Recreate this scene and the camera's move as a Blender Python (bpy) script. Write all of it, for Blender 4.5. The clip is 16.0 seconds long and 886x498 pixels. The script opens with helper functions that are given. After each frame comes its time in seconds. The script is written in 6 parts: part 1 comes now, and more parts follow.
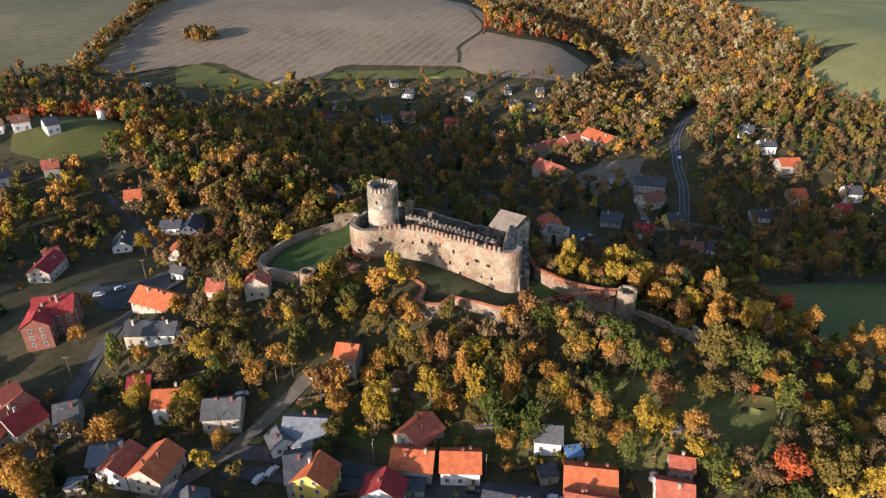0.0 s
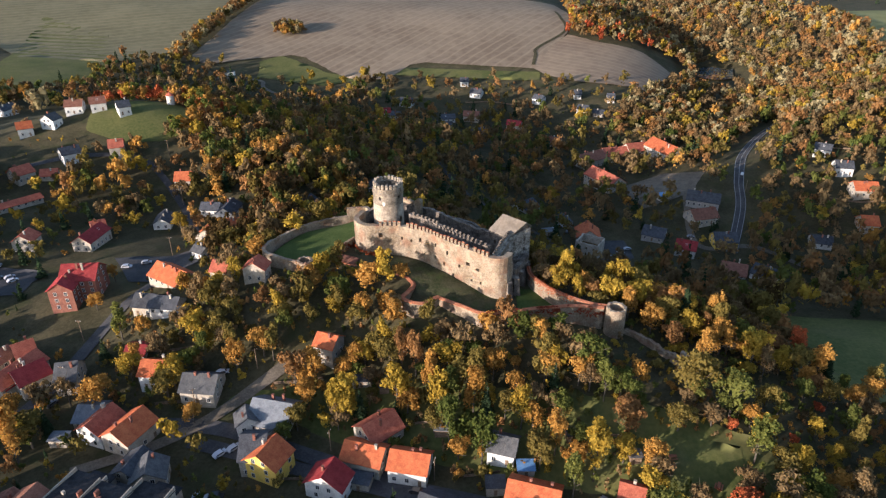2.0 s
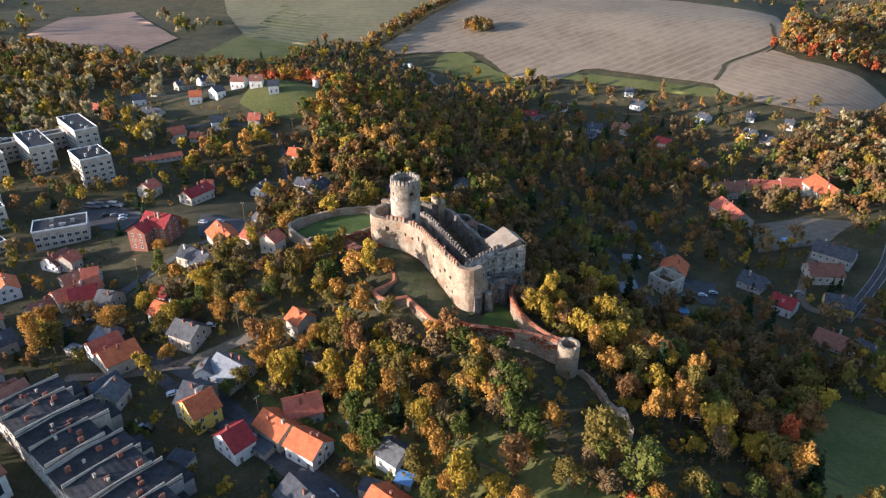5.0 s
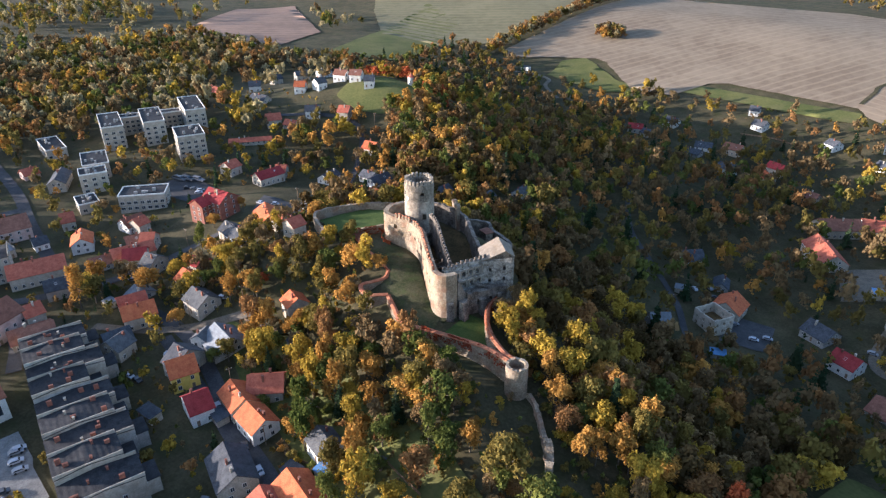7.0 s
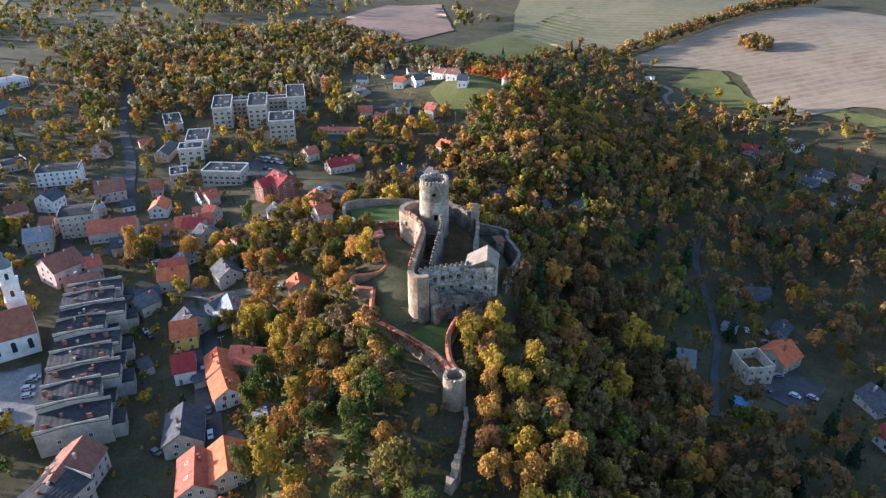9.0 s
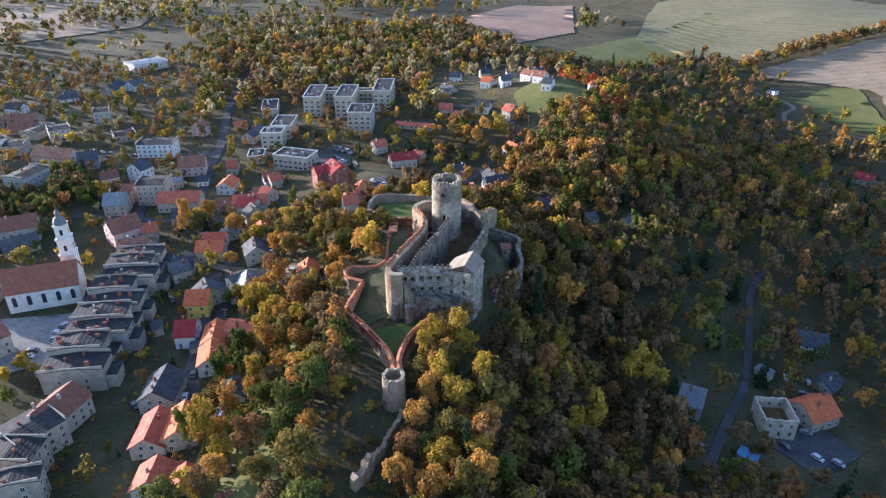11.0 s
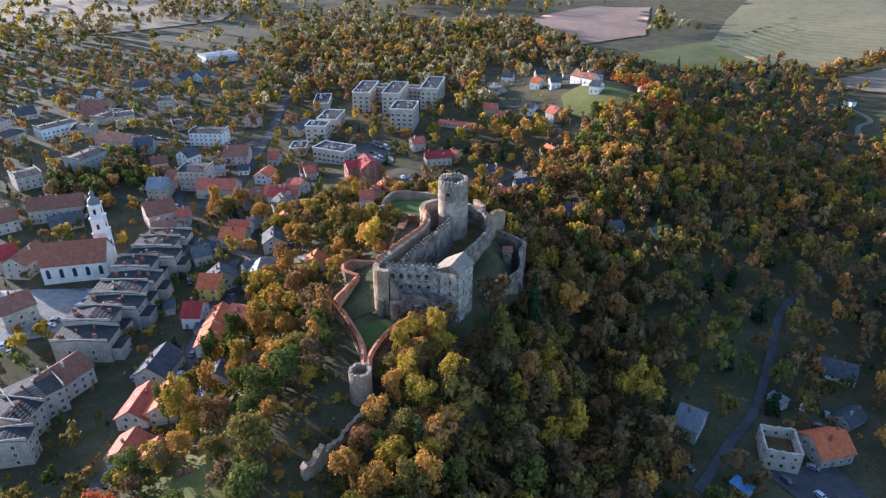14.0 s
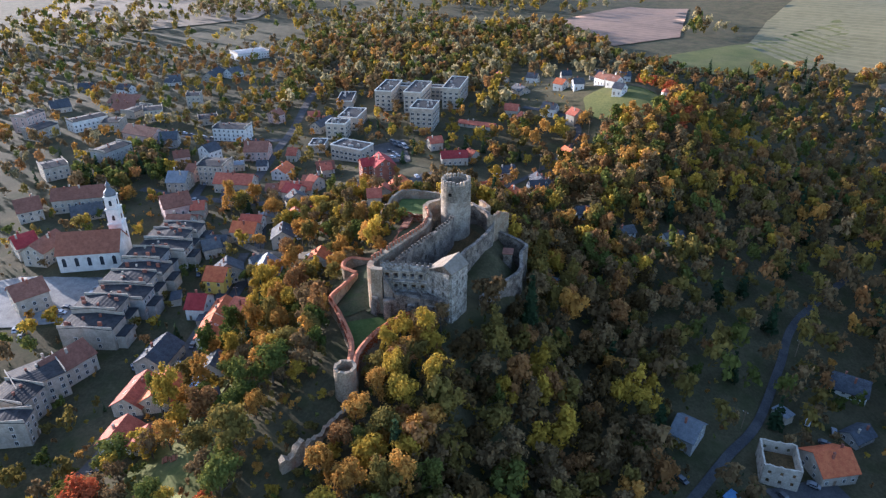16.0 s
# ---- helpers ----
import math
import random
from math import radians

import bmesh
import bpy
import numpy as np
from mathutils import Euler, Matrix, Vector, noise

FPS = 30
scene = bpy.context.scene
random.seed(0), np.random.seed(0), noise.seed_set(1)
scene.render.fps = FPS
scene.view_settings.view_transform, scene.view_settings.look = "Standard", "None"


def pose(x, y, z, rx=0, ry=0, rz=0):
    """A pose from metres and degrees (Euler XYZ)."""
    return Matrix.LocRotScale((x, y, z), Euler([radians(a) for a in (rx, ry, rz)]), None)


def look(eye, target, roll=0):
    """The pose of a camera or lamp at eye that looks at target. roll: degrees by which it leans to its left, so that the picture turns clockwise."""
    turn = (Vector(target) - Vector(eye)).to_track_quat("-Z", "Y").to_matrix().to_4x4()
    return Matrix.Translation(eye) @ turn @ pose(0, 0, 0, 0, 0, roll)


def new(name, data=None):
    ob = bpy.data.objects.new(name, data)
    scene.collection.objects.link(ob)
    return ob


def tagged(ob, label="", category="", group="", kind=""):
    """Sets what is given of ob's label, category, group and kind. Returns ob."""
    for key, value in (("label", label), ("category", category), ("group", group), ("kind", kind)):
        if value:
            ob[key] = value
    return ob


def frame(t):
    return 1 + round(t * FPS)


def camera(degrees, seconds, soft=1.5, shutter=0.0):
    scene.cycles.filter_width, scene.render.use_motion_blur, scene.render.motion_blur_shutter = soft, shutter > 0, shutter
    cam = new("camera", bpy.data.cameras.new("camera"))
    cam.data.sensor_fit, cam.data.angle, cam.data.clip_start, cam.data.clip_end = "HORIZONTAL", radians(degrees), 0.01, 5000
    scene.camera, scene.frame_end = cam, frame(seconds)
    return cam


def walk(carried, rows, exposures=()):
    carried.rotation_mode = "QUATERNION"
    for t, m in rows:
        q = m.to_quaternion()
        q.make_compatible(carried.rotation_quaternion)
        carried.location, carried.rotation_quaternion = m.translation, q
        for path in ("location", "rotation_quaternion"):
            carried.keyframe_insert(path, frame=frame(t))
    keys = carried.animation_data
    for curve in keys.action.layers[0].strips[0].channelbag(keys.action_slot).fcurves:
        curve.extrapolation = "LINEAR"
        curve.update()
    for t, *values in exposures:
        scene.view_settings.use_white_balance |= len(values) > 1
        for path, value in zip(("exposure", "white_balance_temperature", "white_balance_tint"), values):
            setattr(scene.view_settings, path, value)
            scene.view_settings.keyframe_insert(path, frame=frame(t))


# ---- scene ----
cam = camera(68.4, 16.0, 1.3)
METRES, EYE, TILT, LEAN, TURN = 320.0, 140.0, -27.5, 0.0, 0.0
ROWS = [
    (0.0, 0.0, 0.0, 0.0, -0.0, -0.0, -0.0),
    (0.5, 0.0156, 0.0002, 0.0003, 1.16, -0.04, -0.65),
    (1.0, 0.0441, 0.0014, 0.0013, 3.27, -0.12, -1.8),
    (1.5, 0.0759, 0.0039, 0.0028, 5.68, -0.2, -3.12),
    (2.0, 0.1106, 0.0085, 0.0055, 8.3, -0.37, -4.53),
    (2.5, 0.1486, 0.0154, 0.0093, 11.23, -0.62, -6.01),
    (3.0, 0.1891, 0.0253, 0.0149, 14.42, -1.02, -7.6),
    (3.5, 0.2303, 0.0382, 0.0218, 17.78, -1.5, -9.2),
    (4.0, 0.2701, 0.0532, 0.03, 21.14, -2.09, -10.76),
    (6.5, 0.4489, 0.1611, 0.087, 38.66, -6.35, -18.04),
    (7.0, 0.4796, 0.1885, 0.1014, 42.33, -7.49, -19.34),
    (7.5, 0.5082, 0.2172, 0.1166, 46.04, -8.74, -20.57),
    (8.0, 0.5348, 0.2476, 0.1328, 49.83, -10.08, -21.73),
    (8.5, 0.5587, 0.2795, 0.1496, 53.67, -11.53, -22.83),
    (9.0, 0.5801, 0.3127, 0.1668, 57.55, -13.08, -23.79),
    (9.5, 0.5988, 0.3466, 0.1844, 61.41, -14.66, -24.67),
    (12.0, 0.6462, 0.4834, 0.2549, 76.4, -21.29, -26.92),
    (12.5, 0.6481, 0.4928, 0.2597, 77.41, -21.75, -27.01),
    (13.0, 0.6498, 0.5021, 0.2645, 78.42, -22.22, -27.09),
    (13.5, 0.6513, 0.5114, 0.2692, 79.4, -22.68, -27.16),
    (14.0, 0.6527, 0.5206, 0.274, 80.41, -23.16, -27.22),
    (14.5, 0.6539, 0.5297, 0.2787, 81.39, -23.61, -27.28),
    (15.0, 0.6549, 0.5388, 0.2834, 82.38, -24.07, -27.34),
    (15.5, 0.6557, 0.5479, 0.2881, 83.36, -24.53, -27.4),
    (16.0, 0.6564, 0.5572, 0.2928, 84.34, -24.99, -27.45),
]
walk(cam, [(t, pose(0, 0, EYE, TILT, LEAN, TURN) @ pose(METRES * x, METRES * y, METRES * z, 90 + pitch, roll, yaw)) for t, x, y, z, yaw, pitch, roll in ROWS],
     exposures=[(0.0, 1.0, 5700, 18), (3.5, 1.28, 5550, 18), (7.0, 1.66, 5350, 18), (9.5, 1.84, 5200, 19), (12.0, 1.92, 5120, 20), (16.0, 1.8, 5120, 20)])

# ---- daylight ----
SUN_HEADING, SUN_HEIGHT = 224.0, 9.8  # degrees clockwise from +y, degrees above the horizon
TO_SUN = Vector((math.sin(radians(SUN_HEADING)) * math.cos(radians(SUN_HEIGHT)), math.cos(radians(SUN_HEADING)) * math.cos(radians(SUN_HEIGHT)), math.sin(radians(SUN_HEIGHT))))
world = bpy.data.worlds.new("world")
scene.world = world
world.use_nodes = True
sky = world.node_tree.nodes.new("ShaderNodeTexSky")
sky.sky_type, sky.sun_disc = "NISHITA", False
sky.sun_elevation, sky.sun_rotation = radians(SUN_HEIGHT), radians(SUN_HEADING)
back = world.node_tree.nodes["Background"]
back.inputs["Strength"].default_value = 0.145
world.node_tree.links.new(sky.outputs[0], back.inputs[0])
lamp = bpy.data.lights.new("sun", "SUN")
lamp.energy, lamp.angle, lamp.color = 4.5, radians(0.6), (1.0, 0.84, 0.65)
sun = new("sun", lamp)
sun.matrix_world = look(TO_SUN * 900, (0, 0, 0))


# ---- materials ----
def surface(name, low, high, scale=0.3, rough=0.85, bump=0.3, fine=6.0, metal=0.0, per_object=0.0, stain=0.0, stain_colour=(0.05, 0.045, 0.04), rows=0.0):
    """A surface mottled at two scales between two colours, with grain relief, optional stains, courses and a shift from thing to thing."""
    m = bpy.data.materials.new(name)
    m.use_nodes = True
    nodes, link = m.node_tree.nodes, m.node_tree.links.new
    bsdf = nodes["Principled BSDF"]
    bsdf.inputs["Roughness"].default_value, bsdf.inputs["Metallic"].default_value = rough, metal
    bsdf.inputs["Specular IOR Level"].default_value = 0.5 if rough < 0.3 else 0.12
    place = nodes.new("ShaderNodeTexCoord")
    big, small = nodes.new("ShaderNodeTexNoise"), nodes.new("ShaderNodeTexNoise")
    big.inputs["Scale"].default_value, big.inputs["Detail"].default_value = scale, 6
    small.inputs["Scale"].default_value, small.inputs["Detail"].default_value = scale * fine, 5
    for n in (big, small):
        n.inputs["Roughness"].default_value = 0.65
        link(place.outputs["Object"], n.inputs["Vector"])
    add = nodes.new("ShaderNodeMix")
    add.inputs[0].default_value = 0.45
    link(big.outputs[0], add.inputs[2])
    link(small.outputs[0], add.inputs[3])
    ramp = nodes.new("ShaderNodeValToRGB")
    ramp.color_ramp.elements[0].position, ramp.color_ramp.elements[1].position = 0.41, 0.59
    ramp.color_ramp.elements[0].color, ramp.color_ramp.elements[1].color = (*low, 1), (*high, 1)
    link(add.outputs[0], ramp.inputs[0])
    colour = ramp.outputs[0]
    if stain:
        spots = nodes.new("ShaderNodeTexNoise")
        spots.inputs["Scale"].default_value, spots.inputs["Detail"].default_value = scale * 1.7, 8
        link(place.outputs["Object"], spots.inputs["Vector"])
        cut = nodes.new("ShaderNodeMapRange")
        cut.inputs[1].default_value, cut.inputs[2].default_value, cut.inputs[4].default_value = 0.5, 0.72, stain
        link(spots.outputs[0], cut.inputs[0])
        mix = nodes.new("ShaderNodeMix")
        mix.data_type = "RGBA"
        link(cut.outputs[0], mix.inputs[0])
        link(colour, mix.inputs[6])
        mix.inputs[7].default_value = (*stain_colour, 1)
        colour = mix.outputs[2]
    if per_object:
        info = nodes.new("ShaderNodeObjectInfo")
        shift = nodes.new("ShaderNodeMapRange")
        shift.inputs[3].default_value, shift.inputs[4].default_value = 1 - per_object, 1 + per_object
        link(info.outputs["Random"], shift.inputs[0])
        hsv = nodes.new("ShaderNodeHueSaturation")
        link(shift.outputs[0], hsv.inputs["Value"])
        link(colour, hsv.inputs["Color"])
        colour = hsv.outputs[0]
    link(colour, bsdf.inputs["Base Color"])
    if bump:
        relief = nodes.new("ShaderNodeBump")
        relief.inputs["Strength"].default_value = bump
        relief.inputs["Distance"].default_value = 0.22 if bump > 0.7 else 0.07
        link(small.outputs[0], relief.inputs["Height"])
        if rows:
            wave = nodes.new("ShaderNodeTexWave")
            wave.bands_direction = "Z"
            wave.inputs["Scale"].default_value, wave.inputs["Distortion"].default_value = rows, 0.4
            link(place.outputs["Object"], wave.inputs["Vector"])
            more = nodes.new("ShaderNodeBump")
            more.inputs["Strength"].default_value, more.inputs["Distance"].default_value = 0.5, 0.08
            link(wave.outputs[0], more.inputs["Height"])
            link(more.outputs[0], relief.inputs["Normal"])
        link(relief.outputs[0], bsdf.inputs["Normal"])
    return m


def foliage(name, low, high, own=False):
    """Leaves: matt, letting some light through; colour shifts from tree to tree and from clump to clump. own: the tree's colour comes with the mesh."""
    m = bpy.data.materials.new(name)
    m.use_nodes = True
    nodes, link = m.node_tree.nodes, m.node_tree.links.new
    nodes.remove(nodes["Principled BSDF"])
    out = nodes["Material Output"]
    geo = nodes.new("ShaderNodeNewGeometry")
    if own:
        tint = nodes.new("ShaderNodeAttribute")
        tint.attribute_name = "tint"
        colour = tint.outputs["Color"]
    else:
        info = nodes.new("ShaderNodeObjectInfo")
        mix = nodes.new("ShaderNodeMix")
        mix.data_type = "RGBA"
        mix.inputs[6].default_value, mix.inputs[7].default_value = (*low, 1), (*high, 1)
        link(info.outputs["Random"], mix.inputs[0])
        colour = mix.outputs[2]
    spread = nodes.new("ShaderNodeMapRange")
    spread.inputs[3].default_value, spread.inputs[4].default_value = 0.78, 1.22
    link(geo.outputs["Random Per Island"], spread.inputs[0])
    hsv = nodes.new("ShaderNodeHueSaturation")
    link(spread.outputs[0], hsv.inputs["Value"])
    link(colour, hsv.inputs["Color"])
    matt, thin, blend = nodes.new("ShaderNodeBsdfDiffuse"), nodes.new("ShaderNodeBsdfTranslucent"), nodes.new("ShaderNodeMixShader")
    blend.inputs[0].default_value = 0.3
    link(hsv.outputs[0], matt.inputs[0])
    link(hsv.outputs[0], thin.inputs[0])
    link(matt.outputs[0], blend.inputs[1])
    link(thin.outputs[0], blend.inputs[2])
    link(blend.outputs[0], out.inputs[0])
    return m


def ploughed(name, low, high, deg, period):
    """Field soil with tramlines in one direction and broad patches."""
    m = surface(name, low, high, 0.012, 0.95, 0.15, 9.0)
    nodes, link = m.node_tree.nodes, m.node_tree.links.new
    bsdf = nodes["Principled BSDF"]
    place, turn, wave = nodes.new("ShaderNodeTexCoord"), nodes.new("ShaderNodeMapping"), nodes.new("ShaderNodeTexWave")
    turn.inputs["Rotation"].default_value = (0, 0, radians(deg))
    link(place.outputs["Object"], turn.inputs[0])
    link(turn.outputs[0], wave.inputs[0])
    wave.inputs["Scale"].default_value, wave.inputs["Distortion"].default_value = 0.314 / period * 1.0, 2.6
    wave.inputs["Detail"].default_value, wave.inputs["Detail Scale"].default_value = 3, 0.6
    cut = nodes.new("ShaderNodeMapRange")
    cut.inputs[1].default_value, cut.inputs[2].default_value, cut.inputs[4].default_value = 0.78, 1.0, 0.5
    link(wave.outputs[0], cut.inputs[0])
    mix = nodes.new("ShaderNodeMix")
    mix.data_type = "RGBA"
    link(cut.outputs[0], mix.inputs[0])
    link(bsdf.inputs["Base Color"].links[0].from_socket, mix.inputs[6])
    mix.inputs[7].default_value = (high[0] * 1.25, high[1] * 1.25, high[2] * 1.2, 1)
    link(mix.outputs[2], bsdf.inputs["Base Color"])
    return m


M = {}
M["earth"] = surface("rough_ground", (0.042, 0.038, 0.018), (0.085, 0.07, 0.036), 0.07, 0.95, 0.6, 14.0, stain=0.7, stain_colour=(0.034, 0.042, 0.013))
M["litter"] = surface("leaf_litter", (0.06, 0.045, 0.02), (0.14, 0.085, 0.035), 0.2, 0.95, 0.6, 8.0)
M["field"] = ploughed("ploughed_soil", (0.16, 0.12, 0.08), (0.23, 0.18, 0.122), 24, 11)
M["field_left"] = ploughed("stubble_soil", (0.115, 0.105, 0.055), (0.165, 0.145, 0.08), 64, 14)
M["knoll"] = ploughed("knoll_soil", (0.18, 0.13, 0.088), (0.25, 0.19, 0.125), 108, 9)
M["far_field"] = ploughed("far_soil", (0.18, 0.12, 0.085), (0.26, 0.17, 0.12), 40, 16)
M["meadow"] = surface("meadow_grass", (0.068, 0.08, 0.022), (0.125, 0.12, 0.038), 0.03, 0.95, 0.35, 22.0, stain=0.35, stain_colour=(0.15, 0.12, 0.06))
M["pale_meadow"] = surface("pale_meadow_grass", (0.16, 0.165, 0.058), (0.24, 0.225, 0.09), 0.02, 0.95, 0.35, 25.0)
M["rubble"] = surface("trodden_earth_and_rubble", (0.03, 0.038, 0.014), (0.075, 0.068, 0.036), 0.14, 0.95, 0.9, 9.0, stain=0.7, stain_colour=(0.05, 0.07, 0.02))
M["lawn"] = surface("short_lawn", (0.04, 0.065, 0.015), (0.075, 0.10, 0.028), 0.12, 0.95, 0.3, 12.0)
M["asphalt"] = surface("worn_asphalt", (0.045, 0.045, 0.047), (0.085, 0.08, 0.077), 0.15, 0.9, 0.2, 12.0, stain=0.4)
M["paving"] = surface("pale_stone_paving", (0.16, 0.155, 0.145), (0.25, 0.24, 0.22), 0.25, 0.85, 0.2, 8.0, stain=0.35, stain_colour=(0.1, 0.095, 0.09))
M["track"] = surface("dirt_track", (0.11, 0.092, 0.068), (0.18, 0.148, 0.108), 0.2, 0.95, 0.4, 8.0)
M["paint"] = surface("road_paint", (0.2, 0.2, 0.19), (0.32, 0.32, 0.3), 1.0, 0.7, 0.0)
M["water"] = surface("pond_water", (0.03, 0.05, 0.06), (0.04, 0.06, 0.07), 0.1, 0.04, 0.02)
M["stone"] = surface("weathered_rubble_masonry", (0.16, 0.12, 0.078), (0.36, 0.29, 0.205), 0.16, 0.92, 1.0, 12.0, stain=0.8, stain_colour=(0.22, 0.11, 0.065), rows=1.6)
M["grey_stone"] = surface("grey_rubble_masonry", (0.06, 0.048, 0.038), (0.29, 0.24, 0.19), 0.3, 0.92, 1.0, 9.0, stain=0.7, stain_colour=(0.07, 0.058, 0.05), rows=1.6)
M["tower_stone"] = surface("pale_tower_render", (0.22, 0.18, 0.135), (0.44, 0.38, 0.295), 0.22, 0.9, 0.8, 7.0, stain=0.75, stain_colour=(0.15, 0.115, 0.085), rows=1.4)
M["tower_upper"] = surface("weathered_upper_render", (0.12, 0.098, 0.072), (0.33, 0.28, 0.215), 0.3, 0.9, 0.9, 6.0, stain=0.8, stain_colour=(0.10, 0.082, 0.065), rows=1.4)
M["remnant"] = surface("patchy_old_plaster_on_rubble", (0.13, 0.11, 0.085), (0.46, 0.42, 0.36), 0.45, 0.92, 1.0, 5.0, stain=0.85, stain_colour=(0.085, 0.07, 0.055), rows=1.6)
M["brick"] = surface("red_brick", (0.17, 0.07, 0.05), (0.28, 0.12, 0.08), 0.6, 0.9, 0.4, 8.0, stain=0.3)
M["cap"] = surface("red_brick_coping", (0.26, 0.085, 0.045), (0.40, 0.17, 0.09), 0.5, 0.9, 0.6, 6.0, stain=0.35, stain_colour=(0.12, 0.09, 0.05))
M["ivy"] = foliage("red_ivy_leaves", (0.19, 0.04, 0.02), (0.28, 0.08, 0.03))
M["board"] = surface("pale_boarded_roof", (0.17, 0.14, 0.105), (0.26, 0.215, 0.165), 0.5, 0.85, 0.3, 6.0, stain=0.3)
M["timber"] = surface("old_timber", (0.12, 0.08, 0.05), (0.25, 0.18, 0.12), 1.0, 0.85, 0.4)
for key, low, high in (("white", (0.50, 0.48, 0.43), (0.68, 0.66, 0.61)), ("cream", (0.30, 0.26, 0.20), (0.46, 0.40, 0.32)), ("pink", (0.42, 0.29, 0.24), (0.55, 0.40, 0.34)),
                       ("yellow", (0.62, 0.42, 0.08), (0.75, 0.52, 0.12)), ("grey", (0.24, 0.23, 0.21), (0.36, 0.34, 0.31))):
    M[key] = surface(key + "_plaster", low, high, 0.35, 0.9, 0.15, 8.0, per_object=0.12, stain=0.3, stain_colour=tuple(v * 0.55 for v in low))
for key, low, high in (("orange", (0.38, 0.09, 0.036), (0.52, 0.155, 0.06)), ("red", (0.28, 0.075, 0.045), (0.42, 0.13, 0.075)), ("crimson", (0.24, 0.03, 0.03), (0.34, 0.055, 0.05)),
                       ("brown", (0.16, 0.07, 0.045), (0.25, 0.115, 0.075)), ("church", (0.19, 0.07, 0.04), (0.27, 0.11, 0.065)), ("bitumen", (0.022, 0.022, 0.024), (0.05, 0.048, 0.048)), ("slate", (0.045, 0.047, 0.052), (0.085, 0.088, 0.095)),
                       ("greyroof", (0.07, 0.07, 0.072), (0.12, 0.12, 0.118)), ("metal", (0.13, 0.14, 0.15), (0.20, 0.21, 0.22))):
    M[key if key != "greyroof" else "grey_roof"] = surface(key + "_roofing", low, high, 0.5, 0.5 if key == "metal" else 0.8, 0.4, 8.0, per_object=0.16, stain=0.4, stain_colour=tuple(v * 0.45 for v in low), rows=1.9)
M["glass"] = surface("dark_window_glass", (0.02, 0.024, 0.03), (0.035, 0.04, 0.048), 1.0, 0.12, 0.0)
M["dark"] = surface("bare_dark_opening", (0.03, 0.028, 0.025), (0.05, 0.045, 0.04), 1.0, 0.9, 0.0)
M["bark"] = surface("grey_brown_bark", (0.06, 0.05, 0.04), (0.14, 0.12, 0.09), 1.2, 0.95, 0.6)
M["car"] = surface("car_paint", (0.3, 0.3, 0.31), (0.34, 0.34, 0.35), 0.2, 0.25, 0.0, per_object=0.9)
M["tyre"] = surface("black_rubber", (0.02, 0.02, 0.02), (0.03, 0.03, 0.03), 1.0, 0.8, 0.0)
LEAF = {"green": ((0.07, 0.085, 0.02), (0.125, 0.13, 0.032)), "olive": ((0.125, 0.095, 0.026), (0.185, 0.14, 0.036)), "yellow": ((0.27, 0.18, 0.026), (0.39, 0.265, 0.038)),
        "orange": ((0.30, 0.155, 0.035), (0.41, 0.22, 0.05)), "rust": ((0.20, 0.105, 0.04), (0.27, 0.14, 0.05)), "brown": ((0.135, 0.088, 0.04), (0.20, 0.135, 0.062)),
        # the darkest brown leaf has the north slope's shade put into its colour
        # the palest leaf carries distance haze in its colour
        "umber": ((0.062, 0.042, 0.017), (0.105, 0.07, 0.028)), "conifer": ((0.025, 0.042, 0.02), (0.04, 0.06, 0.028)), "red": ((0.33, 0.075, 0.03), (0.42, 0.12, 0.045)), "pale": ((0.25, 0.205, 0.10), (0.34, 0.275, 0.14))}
for key, (low, high) in LEAF.items():
    M["leaf_" + key] = foliage(key + "_leaves", low, high)
M["leaf_mixed"] = foliage("mixed_autumn_leaves", (0, 0, 0), (0, 0, 0), own=True)


# ---- building blocks ----
def mesh_of(name, verts, faces, *mats):
    me = bpy.data.meshes.new(name)
    me.from_pydata([tuple(v) for v in verts], [], faces)
    for m in mats:
        me.materials.append(M[m])
    me.update()
    return me


def under(ob, parent, label=""):
    ob.parent = parent
    return tagged(ob, label)


def thing(name, x, y, z, deg, label, category, group="", kind=""):
    ob = new(name)
    ob.matrix_basis = pose(x, y, z, 0, 0, deg)
    return tagged(ob, label, category, group, kind)


def blocks(boxes):
    """Vertices and faces of boxes (x0, y0, z0, x1, y1, z1)."""
    V, F = [], []
    for x0, y0, z0, x1, y1, z1 in boxes:
        b = len(V)
        V += [(x0, y0, z0), (x1, y0, z0), (x1, y1, z0), (x0, y1, z0), (x0, y0, z1), (x1, y0, z1), (x1, y1, z1), (x0, y1, z1)]
        F += [tuple(b + i for i in f) for f in ((3, 2, 1, 0), (4, 5, 6, 7), (0, 1, 5, 4), (1, 2, 6, 5), (2, 3, 7, 6), (3, 0, 4, 7))]
    return V, F


def inside(x, y, poly):
    """Whether x, y (arrays) lie in a polygon."""
    x, y = np.asarray(x, float), np.asarray(y, float)
    hit = np.zeros(x.shape, bool)
    for (ax, ay), (bx, by) in zip(poly, poly[1:] + poly[:1]):
        cross = ((ay > y) != (by > y)) & (x < (bx - ax) * (y - ay) / ((by - ay) or 1e-9) + ax)
        hit ^= cross
    return hit


# ---- the land ----
def smooth(a, b, v):
    k = np.clip((v - a) / (b - a), 0.0, 1.0)
    return k * k * (3 - 2 * k)


def bump(x, y, cx, cy, sx, sy, deg=0.0):
    c, s = math.cos(radians(deg)), math.sin(radians(deg))
    u, v = (x - cx) * c + (y - cy) * s, -(x - cx) * s + (y - cy) * c
    return np.exp(-(u / sx) ** 2 - (v / sy) ** 2)


